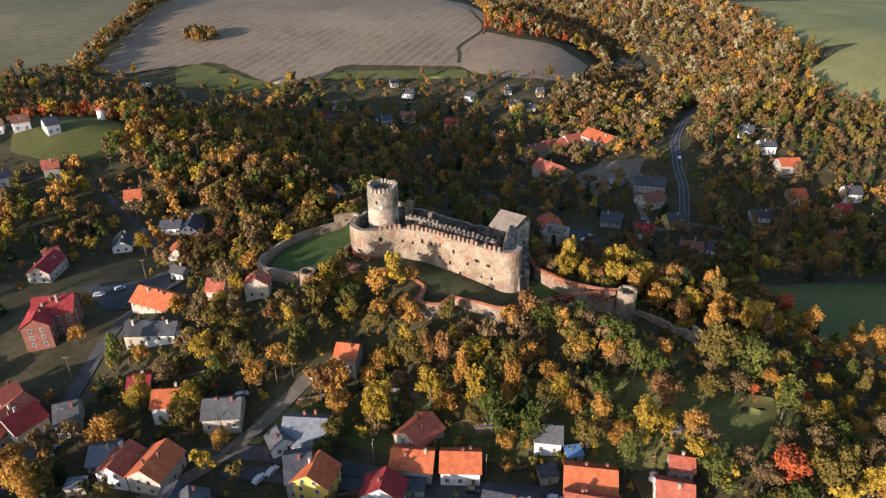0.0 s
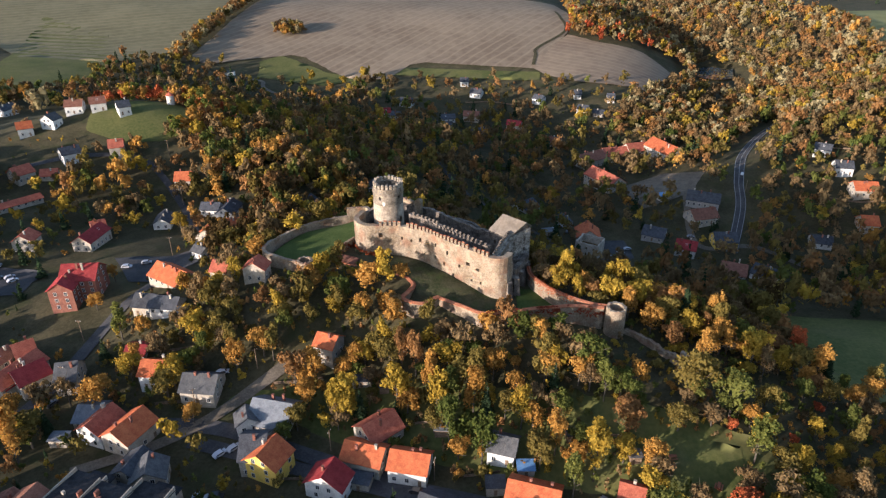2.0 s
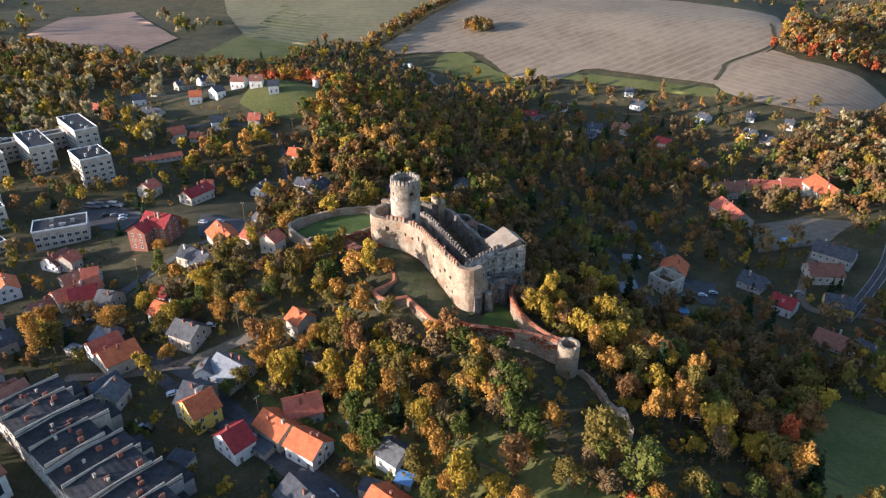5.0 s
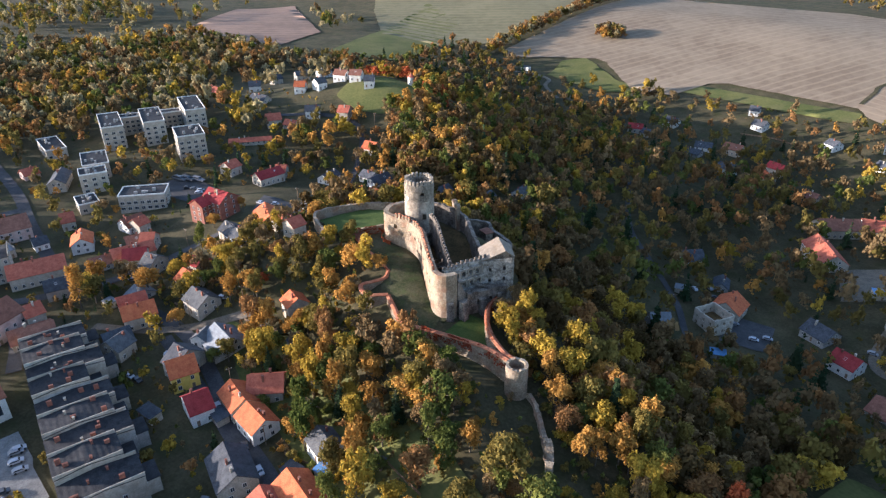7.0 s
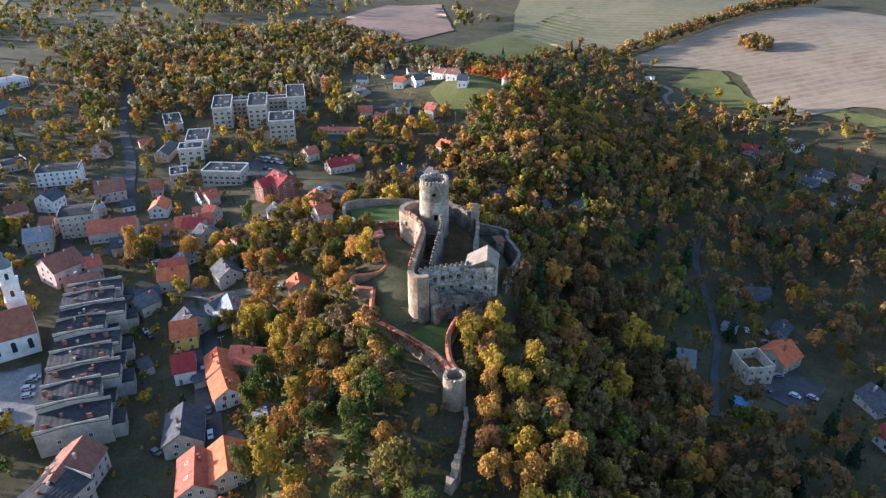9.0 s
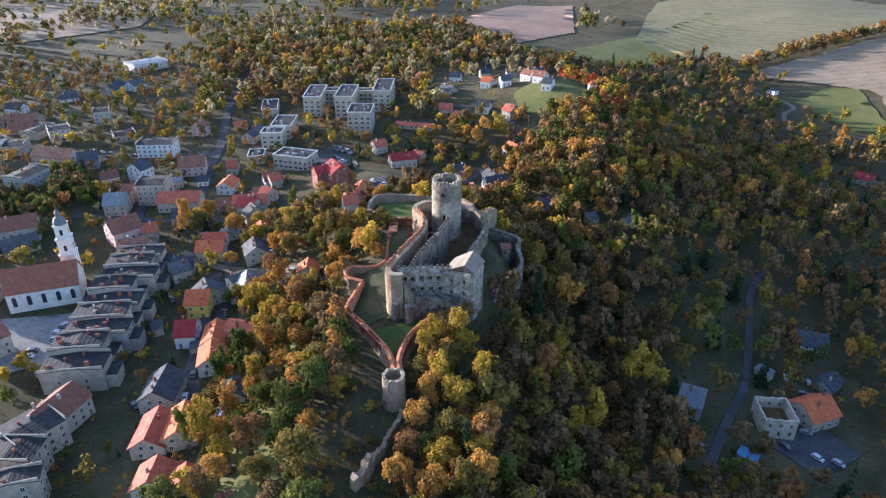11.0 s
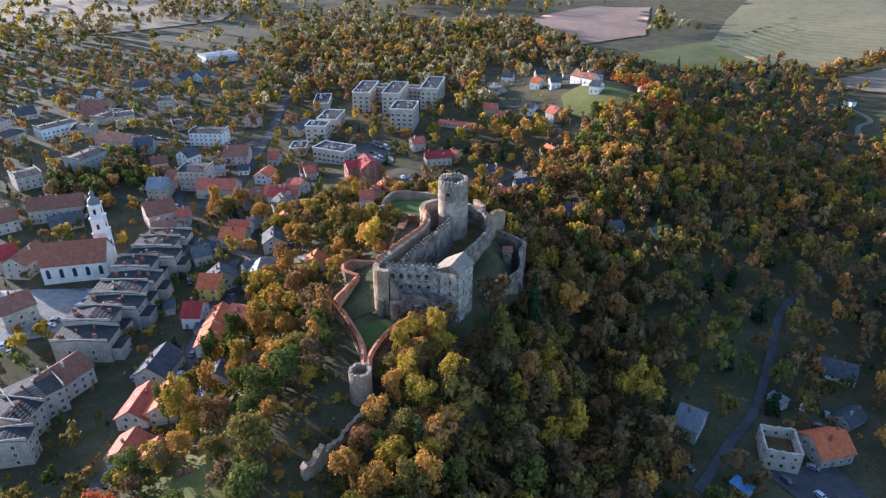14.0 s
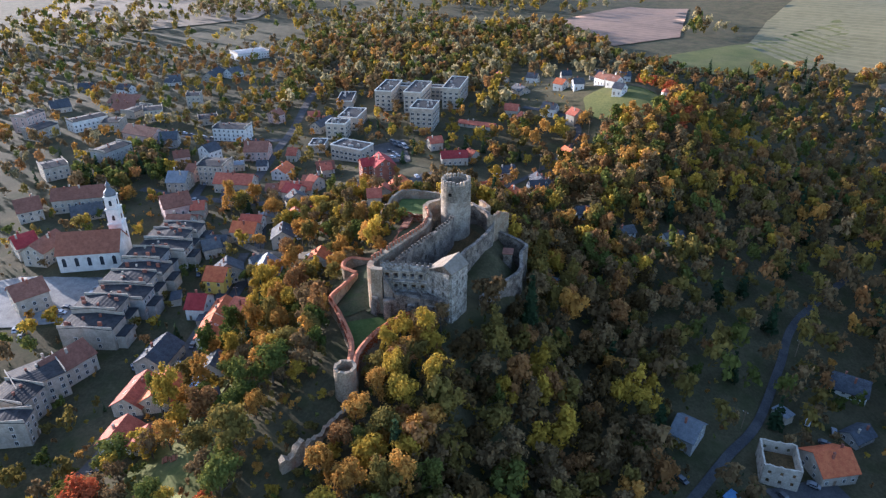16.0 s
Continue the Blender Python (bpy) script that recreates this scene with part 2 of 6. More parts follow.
def along(x, y, line):
    """Distance to a line of (x, y, value) and the value at its nearest point."""
    best = np.full(np.shape(x), 1e9)
    val = np.zeros(np.shape(x))
    for (ax, ay, av), (bx, by, bv) in zip(line, line[1:]):
        k = np.clip(((x - ax) * (bx - ax) + (y - ay) * (by - ay)) / ((bx - ax) ** 2 + (by - ay) ** 2), 0, 1)
        d = np.hypot(x - ax - k * (bx - ax), y - ay - k * (by - ay))
        near = d < best
        best, val = np.where(near, d, best), np.where(near, av + k * (bv - av), val)
    return best, val


CREST = [(-120, 214, 5), (-95, 212, 13), (-62, 210, 22), (-30, 221, 25), (10, 212, 25), (40, 200, 22), (62, 187, 19), (90, 171, 14), (130, 158, 5), (175, 150, -1)]
STREAM = [(600, 230, 22), (330, 290, 24), (200, 335, 25), (90, 325, 25), (50, 400, 25), (70, 480, 25), (-20, 530, 22), (-120, 550, 14), (-300, 570, 7)]
GULLY = [(110, 380, 20), (180, 500, 22), (205, 650, 30), (215, 800, 45), (140, 950, 40), (60, 1150, 20)]


def height(x, y):
    """The land's height at x, y (numpy arrays or numbers)."""
    x, y = np.asarray(x, float), np.asarray(y, float)
    z = -2.0 + 0 * x
    d, v = along(x, y, STREAM)
    z = z - v * np.exp(-(d / 88) ** 2)
    d, v = along(x, y, GULLY)
    z = z - v * np.exp(-(d / 70) ** 2) * smooth(420, 620, y)
    z = z + 30 * smooth(600, 900, y) + 40 * bump(x, y, 430, 590, 170, 190)
    z = z + 30 * bump(x, y, -225, 378, 85, 55, 8) + 12 * bump(x, y, -120, 340, 60, 40, -20) + 8 * bump(x, y, -285, 308, 75, 45)
    z = z + 6 * bump(x, y, -245, 235, 90, 60) + 8 * smooth(-150, -420, x) * smooth(900, 500, y) * smooth(100, 300, y)
    d, v = along(x, y, CREST)
    z = np.maximum(z, -60) + (v + 2) * np.exp(-(np.maximum(d - 13, 0) / np.where(y < 205, 36, 27)) ** 2)
    z = z + 9 * bump(x, y, 1, 242, 17, 12) + 5 * bump(x, y, -28, 245, 14, 10)
    return z + 0.5 * np.sin(x * 0.031 + 1) * np.cos(y * 0.027)


def axis(marks):
    """Grid lines: (from, to, step) stretches joined."""
    out = []
    for a, b, step in marks:
        out += list(np.arange(a, b, step))
    return np.array(out + [marks[-1][1]])


GX = axis([(-4600, -1200, 200), (-1200, -500, 20), (-500, -200, 10), (-200, 180, 4), (180, 500, 10), (500, 1000, 25), (1000, 4600, 200)])
GY = axis([(-2600, -200, 200), (-200, 40, 20), (40, 300, 4), (300, 700, 8), (700, 1300, 15), (1300, 4900, 200)])
XX, YY = np.meshgrid(GX, GY)
ZZ = height(XX, YY)
nx = len(GX)
cells = [(j * nx + i, j * nx + i + 1, (j + 1) * nx + i + 1, (j + 1) * nx + i) for j in range(len(GY) - 1) for i in range(nx - 1)]
land = new("ground", mesh_of("ground", np.stack([XX.ravel(), YY.ravel(), ZZ.ravel()], 1), cells, "earth"))
tagged(land, "hilly ground of dry autumn grass, soil and fallen leaves", "ground", kind="structure")
for p in land.data.polygons:
    p.use_smooth = True


def lay(x, y):
    """Height of the ground sheet itself, between its grid lines."""
    i, j = np.clip(np.searchsorted(GX, x) - 1, 0, nx - 2), np.clip(np.searchsorted(GY, y) - 1, 0, len(GY) - 2)
    u, v = (x - GX[i]) / (GX[i + 1] - GX[i]), (y - GY[j]) / (GY[j + 1] - GY[j])
    return (ZZ[j, i] * (1 - u) + ZZ[j, i + 1] * u) * (1 - v) + (ZZ[j + 1, i] * (1 - u) + ZZ[j + 1, i + 1] * u) * v


def patch(name, outline, material, label, category="field", step=6.0, lift=0.3, edge=2.5, kind="structure"):
    """A sheet of other cover laid on the land inside an outline with a slightly uneven edge."""
    px, py = [p[0] for p in outline], [p[1] for p in outline]
    xs, ys = np.arange(min(px) - step, max(px) + 2 * step, step), np.arange(min(py) - step, max(py) + 2 * step, step)
    X, Y = np.meshgrid(xs, ys)
    wob = np.array([noise.noise(Vector((x * 0.05, y * 0.05, 3))) for x, y in zip(X.ravel(), Y.ravel())]).reshape(X.shape) * edge
    n = len(xs)
    keep = inside(X + wob, Y + wob, outline)
    # pull the outer ring of grid points onto the outline
    V = np.stack([X.ravel(), Y.ravel()], 1)
    seg = [(np.array(a, float), np.array(b, float)) for a, b in zip(outline, outline[1:] + outline[:1])]
    F, used = [], set()
    K = keep.ravel()
    for j in range(len(ys) - 1):
        for i in range(n - 1):
            q = (j * n + i, j * n + i + 1, (j + 1) * n + i + 1, (j + 1) * n + i)
            if sum(K[k] for k in q) >= 1:
                F.append(q)
                used.update(q)
    P = V.copy()
    for k in used:
        if not K[k]:
            best = None
            for a, b in seg:
                w = np.clip(np.dot(V[k] - a, b - a) / max(np.dot(b - a, b - a), 1e-9), 0, 1)
                c = a + w * (b - a)
                d = np.hypot(*(c - V[k]))
                if best is None or d < best[0]:
                    best = (d, c)
            P[k] = best[1] + wob.ravel()[k] * 0.4
    z = lay(P[:, 0], P[:, 1]) + lift
    order = {k: i for i, k in enumerate(sorted(used))}
    me = mesh_of(name, [(P[k, 0], P[k, 1], z[k]) for k in sorted(used)], [tuple(order[k] for k in q) for q in F], material)
    for p in me.polygons:
        p.use_smooth = True
    return tagged(new(name, me), label, category, kind=kind)


def ribbon(name, line, width, material, label, category="road", lift=0.35, kind="structure"):
    """A road or path of one width along a smoothed line, lying on the land."""
    pts = spline(line, 3.0)
    V, F = [], []
    for k, p in enumerate(pts):
        d = (pts[min(k + 1, len(pts) - 1)] - pts[max(k - 1, 0)]).normalized()
        for s in (-1, -0.33, 0.33, 1):
            x, y = p.x - d.y * s * width / 2, p.y + d.x * s * width / 2
            V.append((x, y, float(lay(x, y)) + lift))
        if k:
            F += [((k - 1) * 4 + i, (k - 1) * 4 + i + 1, k * 4 + i + 1, k * 4 + i) for i in range(3)]
    F = [f[::-1] for f in F]
    return tagged(new(name, mesh_of(name, V, F, material)), label, category, kind=kind)


def spline(line, step):
    """Points along a rounded line (Catmull-Rom)."""
    P = [Vector((p[0], p[1])) for p in line]
    P = [P[0] * 2 - P[1]] + P + [P[-1] * 2 - P[-2]]
    out = []
    for a, b, c, d in zip(P, P[1:], P[2:], P[3:]):
        n = max(1, int((c - b).length / step))
        for i in range(n):
            t = i / n
            out.append(0.5 * (2 * b + (c - a) * t + (2 * a - 5 * b + 4 * c - d) * t * t + (3 * b - a - 3 * c + d) * t ** 3))
    return out + [P[-2]]


FIELD = [(-338, 636), (-375, 985), (-100, 1010), (30, 960), (52, 860), (50, 780), (22, 690), (24, 664), (-105, 673), (-123, 626), (-164, 624), (-232, 677), (-272, 659), (-310, 632)]
patch("field_main", FIELD, "field", "ploughed brown field with pale tramlines on a slope", step=10, lift=0.8)
patch("field_left", [(-1000, 1010), (-392, 985), (-362, 660), (-404, 600), (-500, 600), (-640, 700)], "field_left", "stubble field of dry straw colour", step=14, lift=0.8)
patch("field_knoll", [(15, 668), (22, 706), (50, 772), (80, 752), (130, 748), (158, 718), (128, 628), (63, 632), (30, 648)], "knoll", "ploughed round knoll with curved tramlines", step=7, lift=0.8)
patch("field_far", [(-692, 430), (-830, 580), (-790, 660), (-560, 550), (-512, 455), (-576, 430)], "far_field", "reddish ploughed field", step=14, lift=0.8)
patch("meadow_far", [(-446, 473), (-600, 770), (-480, 720), (-400, 600), (-372, 520), (-384, 478)], "meadow", "long green meadow strip below the stubble", step=12, lift=0.8, category="meadow")
patch("meadow_hamlet", [(-264, 652), (-249, 672), (-188, 636), (-148, 624), (-180, 603), (-249, 608)], "meadow", "green paddock beside the ploughed field", step=7, lift=0.6, category="meadow")
patch("meadow_strip", [(-128, 658), (24, 656), (24, 636), (-122, 638)], "meadow", "strip of green grass below the field", step=7, lift=0.5, category="meadow")
patch("meadow_right", [(285, 535), (345, 585), (520, 700), (560, 560), (420, 460), (312, 440)], "pale_meadow", "pale green sloping pasture", step=10, lift=0.8, category="meadow")
patch("meadow_high", [(345, 905), (620, 990), (760, 850), (560, 720), (400, 600), (340, 610), (338, 680), (360, 800)], "pale_meadow", "pale green upland pasture", step=12, lift=0.8, category="meadow")
patch("meadow_hill", [(-245, 362), (-232, 380), (-205, 390), (-188, 378), (-176, 358), (-190, 343), (-212, 336), (-236, 340)], "meadow", "green grassy hilltop", step=6, lift=0.4, category="meadow")
patch("meadow_valley", [(137, 262), (200, 262), (260, 235), (230, 180), (165, 180), (124, 196)], "meadow", "dark green valley meadow", step=7, lift=0.4, category="meadow")
patch("meadow_gardens", [(-62, 150), (-20, 166), (10, 164), (40, 160), (66, 158), (98, 152), (112, 138), (100, 124), (60, 131), (26, 136), (-20, 142), (-45, 150)], "meadow", "rough sunlit garden grass below the castle hill", step=4, lift=0.22, category="meadow", edge=2)
patch("meadow_orchard", [(70, 149), (94, 147), (94, 132), (72, 133)], "meadow", "mown orchard grass", step=3, lift=0.3, category="meadow", edge=1)
patch("pond", [(190, 748), (204, 800), (218, 806), (234, 785), (228, 745)], "water", "small still pond among trees", "pond", step=6, lift=2.0)
ribbon("road_valley", [(140, 340), (153, 385), (157, 414), (167, 452), (190, 503), (215, 545), (250, 620)], 6, "asphalt", "grey asphalt main road in the valley")
for side in (-2.7, 0.0, 2.7):
    ribbon("road_marking", [(140 + side, 340), (153 + side, 385 - side * 0.2), (157 + side, 414 - side * 0.1), (167 + side, 452 - side * 0.3), (190 + side * 0.9, 503 - side * 0.4), (215 + side * 0.85, 545 - side * 0.5)], 0.28, "paint", "white painted road line", "road marking", 0.42)
ribbon("road_main", [(-150, 60), (-128, 110), (-120, 142), (-119, 165), (-117, 199), (-112, 208), (-108, 224), (-112, 245)], 5.5, "asphalt", "worn asphalt street climbing to the castle")
ribbon("road_lane", [(-90, 118), (-72, 131), (-60, 143), (-50, 156), (-41, 168)], 4.0, "track", "unpaved lane up to the gardens")
ribbon("road_street", [(-90, 137), (-55, 140), (-18, 134), (6, 129), (31, 125), (60, 116), (120, 100)], 5.0, "asphalt", "narrow town street of worn asphalt")
ribbon("road_terrace", [(70, 116), (44, 120.5), (3, 126.7), (-30, 130.7), (-62, 134)], 4.6, "asphalt", "narrow asphalt street between the terraced houses", lift=0.5)
ribbon("road_clinic", [(-150, 122), (-208, 127.6), (-258, 134), (-352, 139), (-430, 152), (-560, 170)], 6, "asphalt", "wide asphalt street leading out of the town")
ribbon("road_cross", [(-262, 40), (-247, 62), (-237, 84), (-232, 131)], 6, "asphalt", "asphalt cross street lined with parked cars")
ribbon("road_chapel", [(-80, 88), (-103, 94), (-143, 93), (-173, 93), (-232, 84)], 5, "asphalt", "asphalt street between old town blocks", lift=0.4)
patch("field_west", [(-1500, -420), (-760, -300), (-700, -120), (-800, 20), (-1500, 60)], "field", "pale stubble fields beyond the town", step=30, lift=1.0)
ribbon("road_brook", [(75, 290), (57, 311), (43, 329), (16, 352), (-10, 374), (-40, 420)], 3.2, "asphalt", "narrow asphalt road along the brook")
ribbon("road_hamlet", [(99, 399), (124, 428), (122, 347), (155, 347), (192, 319), (260, 300)], 4.0, "track", "gravel lane between the valley houses")
ribbon("road_farm", [(-285, 590), (-262, 600), (-240, 598), (-230, 580), (-200, 560)], 4.0, "track", "pale farm track curving round a wood")
ribbon("road_hill", [(-250, 300), (-225, 320), (-190, 325), (-150, 290), (-118, 250)], 3.5, "asphalt", "asphalt lane to the hilltop houses")
ribbon("road_field", [(16, 672), (17, 701), (18, 722), (46, 784), (40, 840), (33, 874)], 3.4, "earth", "dark hedge track between two fields", "road", 1.2)
patch("pavement_square", [(-9, 30), (-14, 80), (-47, 82), (-52, 40), (-44, 20)], "paving", "pale paved market square", "pavement", step=4, lift=0.3, edge=0.4)
patch("pavement_lot", [(-147, 226), (-123, 230), (-116, 242), (-99, 223), (-118, 209), (-127, 208)], "asphalt", "grey asphalt parking yard", "pavement", step=4, lift=0.3, edge=0.6)
patch("pavement_yard", [(66, 343), (84, 347), (88, 326), (70, 318)], "asphalt", "asphalt yard beside the brook houses", "pavement", step=5, lift=0.3, edge=0.8)
patch("pavement_clinic", [(-212, 212), (-172, 216), (-168, 196), (-205, 190)], "asphalt", "asphalt car park with parked vans", "pavement", step=5, lift=0.3, edge=0.6)
patch("pavement_gravel", [(85, 420), (115, 440), (140, 430), (128, 400), (98, 385)], "track", "bare gravel yard in the valley", "pavement", step=5, lift=0.3)


# ---- the castle ----
def masonry(name, line, top, parent, material, thick=1.6, bottom=None, holes=(), rough=0.12, label="", ragged=0.0, step=1.1, round_line=True):
    """A wall along a line: true thickness, window openings cut through, uneven faces and, where ruined, a ragged top.
    top: height or (start, end) heights; holes: (metres along, sill height, width, height)."""
    pts = spline(line, step) if round_line else [Vector(p[:2]) for p in line]
    run = [0.0]
    for a, b in zip(pts, pts[1:]):
        run.append(run[-1] + (b - a).length)
    length = run[-1]
    us = sorted(set([round(v, 3) for v in np.linspace(0, length, max(2, int(length / step) + 1))] + [round(min(max(h[0] + s * h[2] / 2, 0), length), 3) for h in holes for s in (-1, 1)]))
    us = [u for k, u in enumerate(us) if k == 0 or u - us[k - 1] > 0.04]
    t0, t1 = top if isinstance(top, tuple) else (top, top)
    foot = bottom if bottom is not None else min(float(height(p.x, p.y)) for p in pts) - 2.0
    low = min(t0, t1) - max(ragged, 0.3) - 0.2
    vs = sorted(set([foot] + list(np.arange(foot + 2, low, 2.0)) + [low] + [z for h in holes for z in (h[1], h[1] + h[3]) if foot < z < low]))
    vs = [v for k, v in enumerate(vs) if k == 0 or v - vs[k - 1] > 0.04] + [None]

    def at(u):
        k = min(max(int(np.searchsorted(run, u)) - 1, 0), len(pts) - 2)
        f = (u - run[k]) / max(run[k + 1] - run[k], 1e-6)
        d0 = (pts[min(k + 1, len(pts) - 1)] - pts[max(k - 1, 0)]).normalized()
        d1 = (pts[min(k + 2, len(pts) - 1)] - pts[k]).normalized()
        return pts[k].lerp(pts[k + 1], f), d0.lerp(d1, f).normalized()

    V, index = [], {}
    for i, u in enumerate(us):
        p, d = at(u)
        for j, v in enumerate(vs):
            z = t0 + (t1 - t0) * u / length + ragged * (noise.noise(Vector((u * 0.35, t0, 7))) + 0.6 * noise.noise(Vector((u * 1.1, t0, 2)))) if v is None else v
            for s in (0, 1):
                o = (0.5 - s) * thick + rough * noise.noise(Vector((p.x * 0.9 + s * 9, p.y * 0.9, z * 0.9)))
                index[i, j, s] = len(V)
                V.append((p.x + d.y * o, p.y - d.x * o, z))

    def solid(i, j):
        if not (0 <= i < len(us) - 1 and 0 <= j < len(vs) - 1):
            return False
        if vs[j + 1] is None:
            return True
        u, v = (us[i] + us[i + 1]) / 2, (vs[j] + vs[j + 1]) / 2
        return not any(abs(u - h[0]) < h[2] / 2 and h[1] < v < h[1] + h[3] for h in holes)

    F = []
    for i in range(len(us) - 1):
        for j in range(len(vs) - 1):
            if not solid(i, j):
                continue
            a, b, c, d = (i, j), (i + 1, j), (i + 1, j + 1), (i, j + 1)
            F.append(tuple(index[(*k, 0)] for k in (a, b, c, d)))
            F.append(tuple(index[(*k, 1)] for k in (d, c, b, a)))
            for n, (e, f) in (((i, j - 1), (a, b)), ((i + 1, j), (b, c)), ((i, j + 1), (c, d)), ((i - 1, j), (d, a))):
                if not solid(*n):
                    F.append((index[(*e, 1)], index[(*f, 1)], index[(*f, 0)], index[(*e, 0)]))
    wall = under(new(name, mesh_of(name, V, F, material)), parent, label)
    return wall, at, length


MERLONS = {}


def merlons(at, length, z, parent, material, width=1.1, gap=1.2, tall=1.3, thick=0.8, shift=0.0, start=0.0, end=None, cap=None):
    """Crenellation: a row of separate merlons along a wall's top. z: height or (start, end)."""
    key = (width, tall, thick, material)
    if key not in MERLONS:
        V, F = blocks([(-width / 2, -thick / 2, -0.3, width / 2, thick / 2, tall)])
        V += [(-width / 2, 0, tall + 0.22), (width / 2, 0, tall + 0.22)]
        F.remove(F[1])
        F += [(4, 5, 9, 8), (6, 7, 8, 9), (5, 6, 9), (7, 4, 8)]
        MERLONS[key] = mesh_of("merlon", V, F, material, *([cap] if cap else []))
        if cap:
            for k in (2, 4, 5, 6):
                MERLONS[key].polygons[k].material_index = 1
    u = start + width / 2
    rng = random.Random(int(length * 10))
    while u < (end or length):
        p, d = at(u)
        h = z[0] + (z[1] - z[0]) * u / length if isinstance(z, tuple) else z
        if rng.random() > 0.06:
            ob = under(new("merlon", MERLONS[key]), parent)
            ob.matrix_basis = pose(p.x + d.y * shift, p.y - d.x * shift, h, 0, 0, math.degrees(math.atan2(d.y, d.x)) + rng.uniform(-4, 4)) @ Matrix.Diagonal((rng.uniform(0.85, 1.1), 1, rng.uniform(0.65, 1.1), 1))
        u += width + gap


def drum(name, x, y, r, z0, z1, parent, material, inner=0.75, ragged=0.3, segments=40, batter=0.03, label="", floor=None, holes=()):
    """A hollow round tower with an uneven rim; holes: (degrees, sill, degrees wide, tall)."""
    rings = sorted(set(list(np.linspace(z0, z1 - 1, max(3, int((z1 - z0) / 1.5)))) + [h[1] for h in holes] + [h[1] + h[3] for h in holes])) + [z1]
    V, F = [], []
    for s in (0, 1):
        for j, z in enumerate(rings):
            for i in range(segments):
                a = 2 * math.pi * i / segments
                q = (r * (1 + batter * (1 - (z - z0) / (z1 - z0))) if s == 0 else r * inner) + 0.12 * noise.noise(Vector((math.cos(a) * 3, math.sin(a) * 3, z * 0.8 + s * 5)))
                zz = z + (ragged * noise.noise(Vector((math.cos(a) * 4, math.sin(a) * 4, x))) if j == len(rings) - 1 else 0)
                V.append((x + q * math.cos(a), y + q * math.sin(a), zz))
    n = len(rings)

    def vid(s, j, i):
        return s * n * segments + j * segments + i % segments

    def gone(j, i):
        a, z = 360 * (i + 0.5) / segments, (rings[j] + rings[j + 1]) / 2
        return any(abs((a - h[0] + 180) % 360 - 180) < h[2] / 2 and h[1] < z < h[1] + h[3] for h in holes)

    for j in range(n - 1):
        for i in range(segments):
            if gone(j, i):
                for (ja, ia), (jb, ib) in (((j, i), (j, i + 1)), ((j + 1, i + 1), (j + 1, i)), ((j, i + 1), (j + 1, i + 1)), ((j + 1, i), (j, i))):
                    F.append((vid(0, ja, ia), vid(0, jb, ib), vid(1, jb, ib), vid(1, ja, ia)))
                continue
            F.append((vid(0, j, i), vid(0, j, i + 1), vid(0, j + 1, i + 1), vid(0, j + 1, i)))
            F.append((vid(1, j + 1, i), vid(1, j + 1, i + 1), vid(1, j, i + 1), vid(1, j, i)))
    for i in range(segments):
        F.append((vid(0, n - 1, i), vid(0, n - 1, i + 1), vid(1, n - 1, i + 1), vid(1, n - 1, i)))
    if floor is not None:
        b = len(V)
        V += [(x + r * inner * 1.02 * math.cos(2 * math.pi * i / segments), y + r * inner * 1.02 * math.sin(2 * math.pi * i / segments), floor) for i in range(segments)]
        F.append(tuple(range(b, b + segments)))
    return under(new(name, mesh_of(name, V, F, material)), parent, label)


PARTS = {}
castle = thing("castle", 0, 0, 0, 0, "ruined medieval hilltop castle of pale rubble stone", "castle")
TX, TY = -22.7, 227.0
keep = drum("tower", TX, TY, 5.75, 20, 41.0, castle, "tower_stone", 0.68, 0.0, 48, 0.02, "tall round pale stone keep with battlements", None, [(-20, 33.5, 15, 2.4), (-150, 37, 6, 1.4)])
drum("tower_head", TX, TY, 5.74, 40.9, 47.6, keep, "tower_upper", 0.68, 0.2, 48, 0.0, "darker weathered upper storey", 44.5, [(-110, 43.2, 8, 1.3), (-30, 43.5, 8, 1.3), (50, 43.2, 8, 1.3)])
drum("parapet_band", TX, TY, 5.85, 46.1, 46.4, keep, "tower_upper", 0.93, 0.05, 48, 0.0)
V, F = blocks([(-0.5, -0.12, -0.55, 0.5, 0.1, 0.6), (-0.3, -0.12, -0.9, 0.3, 0.1, -0.55)])
under(new("shield", mesh_of("shield", V, F, "white")), keep, "small pale stone shield").matrix_basis = pose(TX - 0.3, TY - 5.72, 42.0)
for k in range(22):
    a = 2 * math.pi * k / 22
    V, F = blocks([(-0.5, -0.5, -0.3, 0.5, 0.5, 1.25), (-0.36, -0.5, 1.25, 0.36, 0.5, 1.6)])
    m = under(new("merlon", PARTS.setdefault("tower_merlon", mesh_of("merlon", V, F, "tower_stone"))), keep)
    m.matrix_basis = pose(TX + 5.15 * math.cos(a), TY + 5.15 * math.sin(a), 47.7, 0, 0, math.degrees(a) + 90) @ Matrix.Diagonal((1, 1, 0.75 + 0.35 * abs(math.sin(k * 2.3)), 1))
    V, F = blocks([(-0.22, -0.22, -0.6, 0.22, 0.22, 0)])
    m = under(new("corbel", PARTS.setdefault("corbel", mesh_of("corbel", V, F, "tower_upper"))), keep)
    m.matrix_basis = pose(TX + 5.72 * math.cos(a + 0.14), TY + 5.72 * math.sin(a + 0.14), 46.0, 0, 0, math.degrees(a + 0.14))

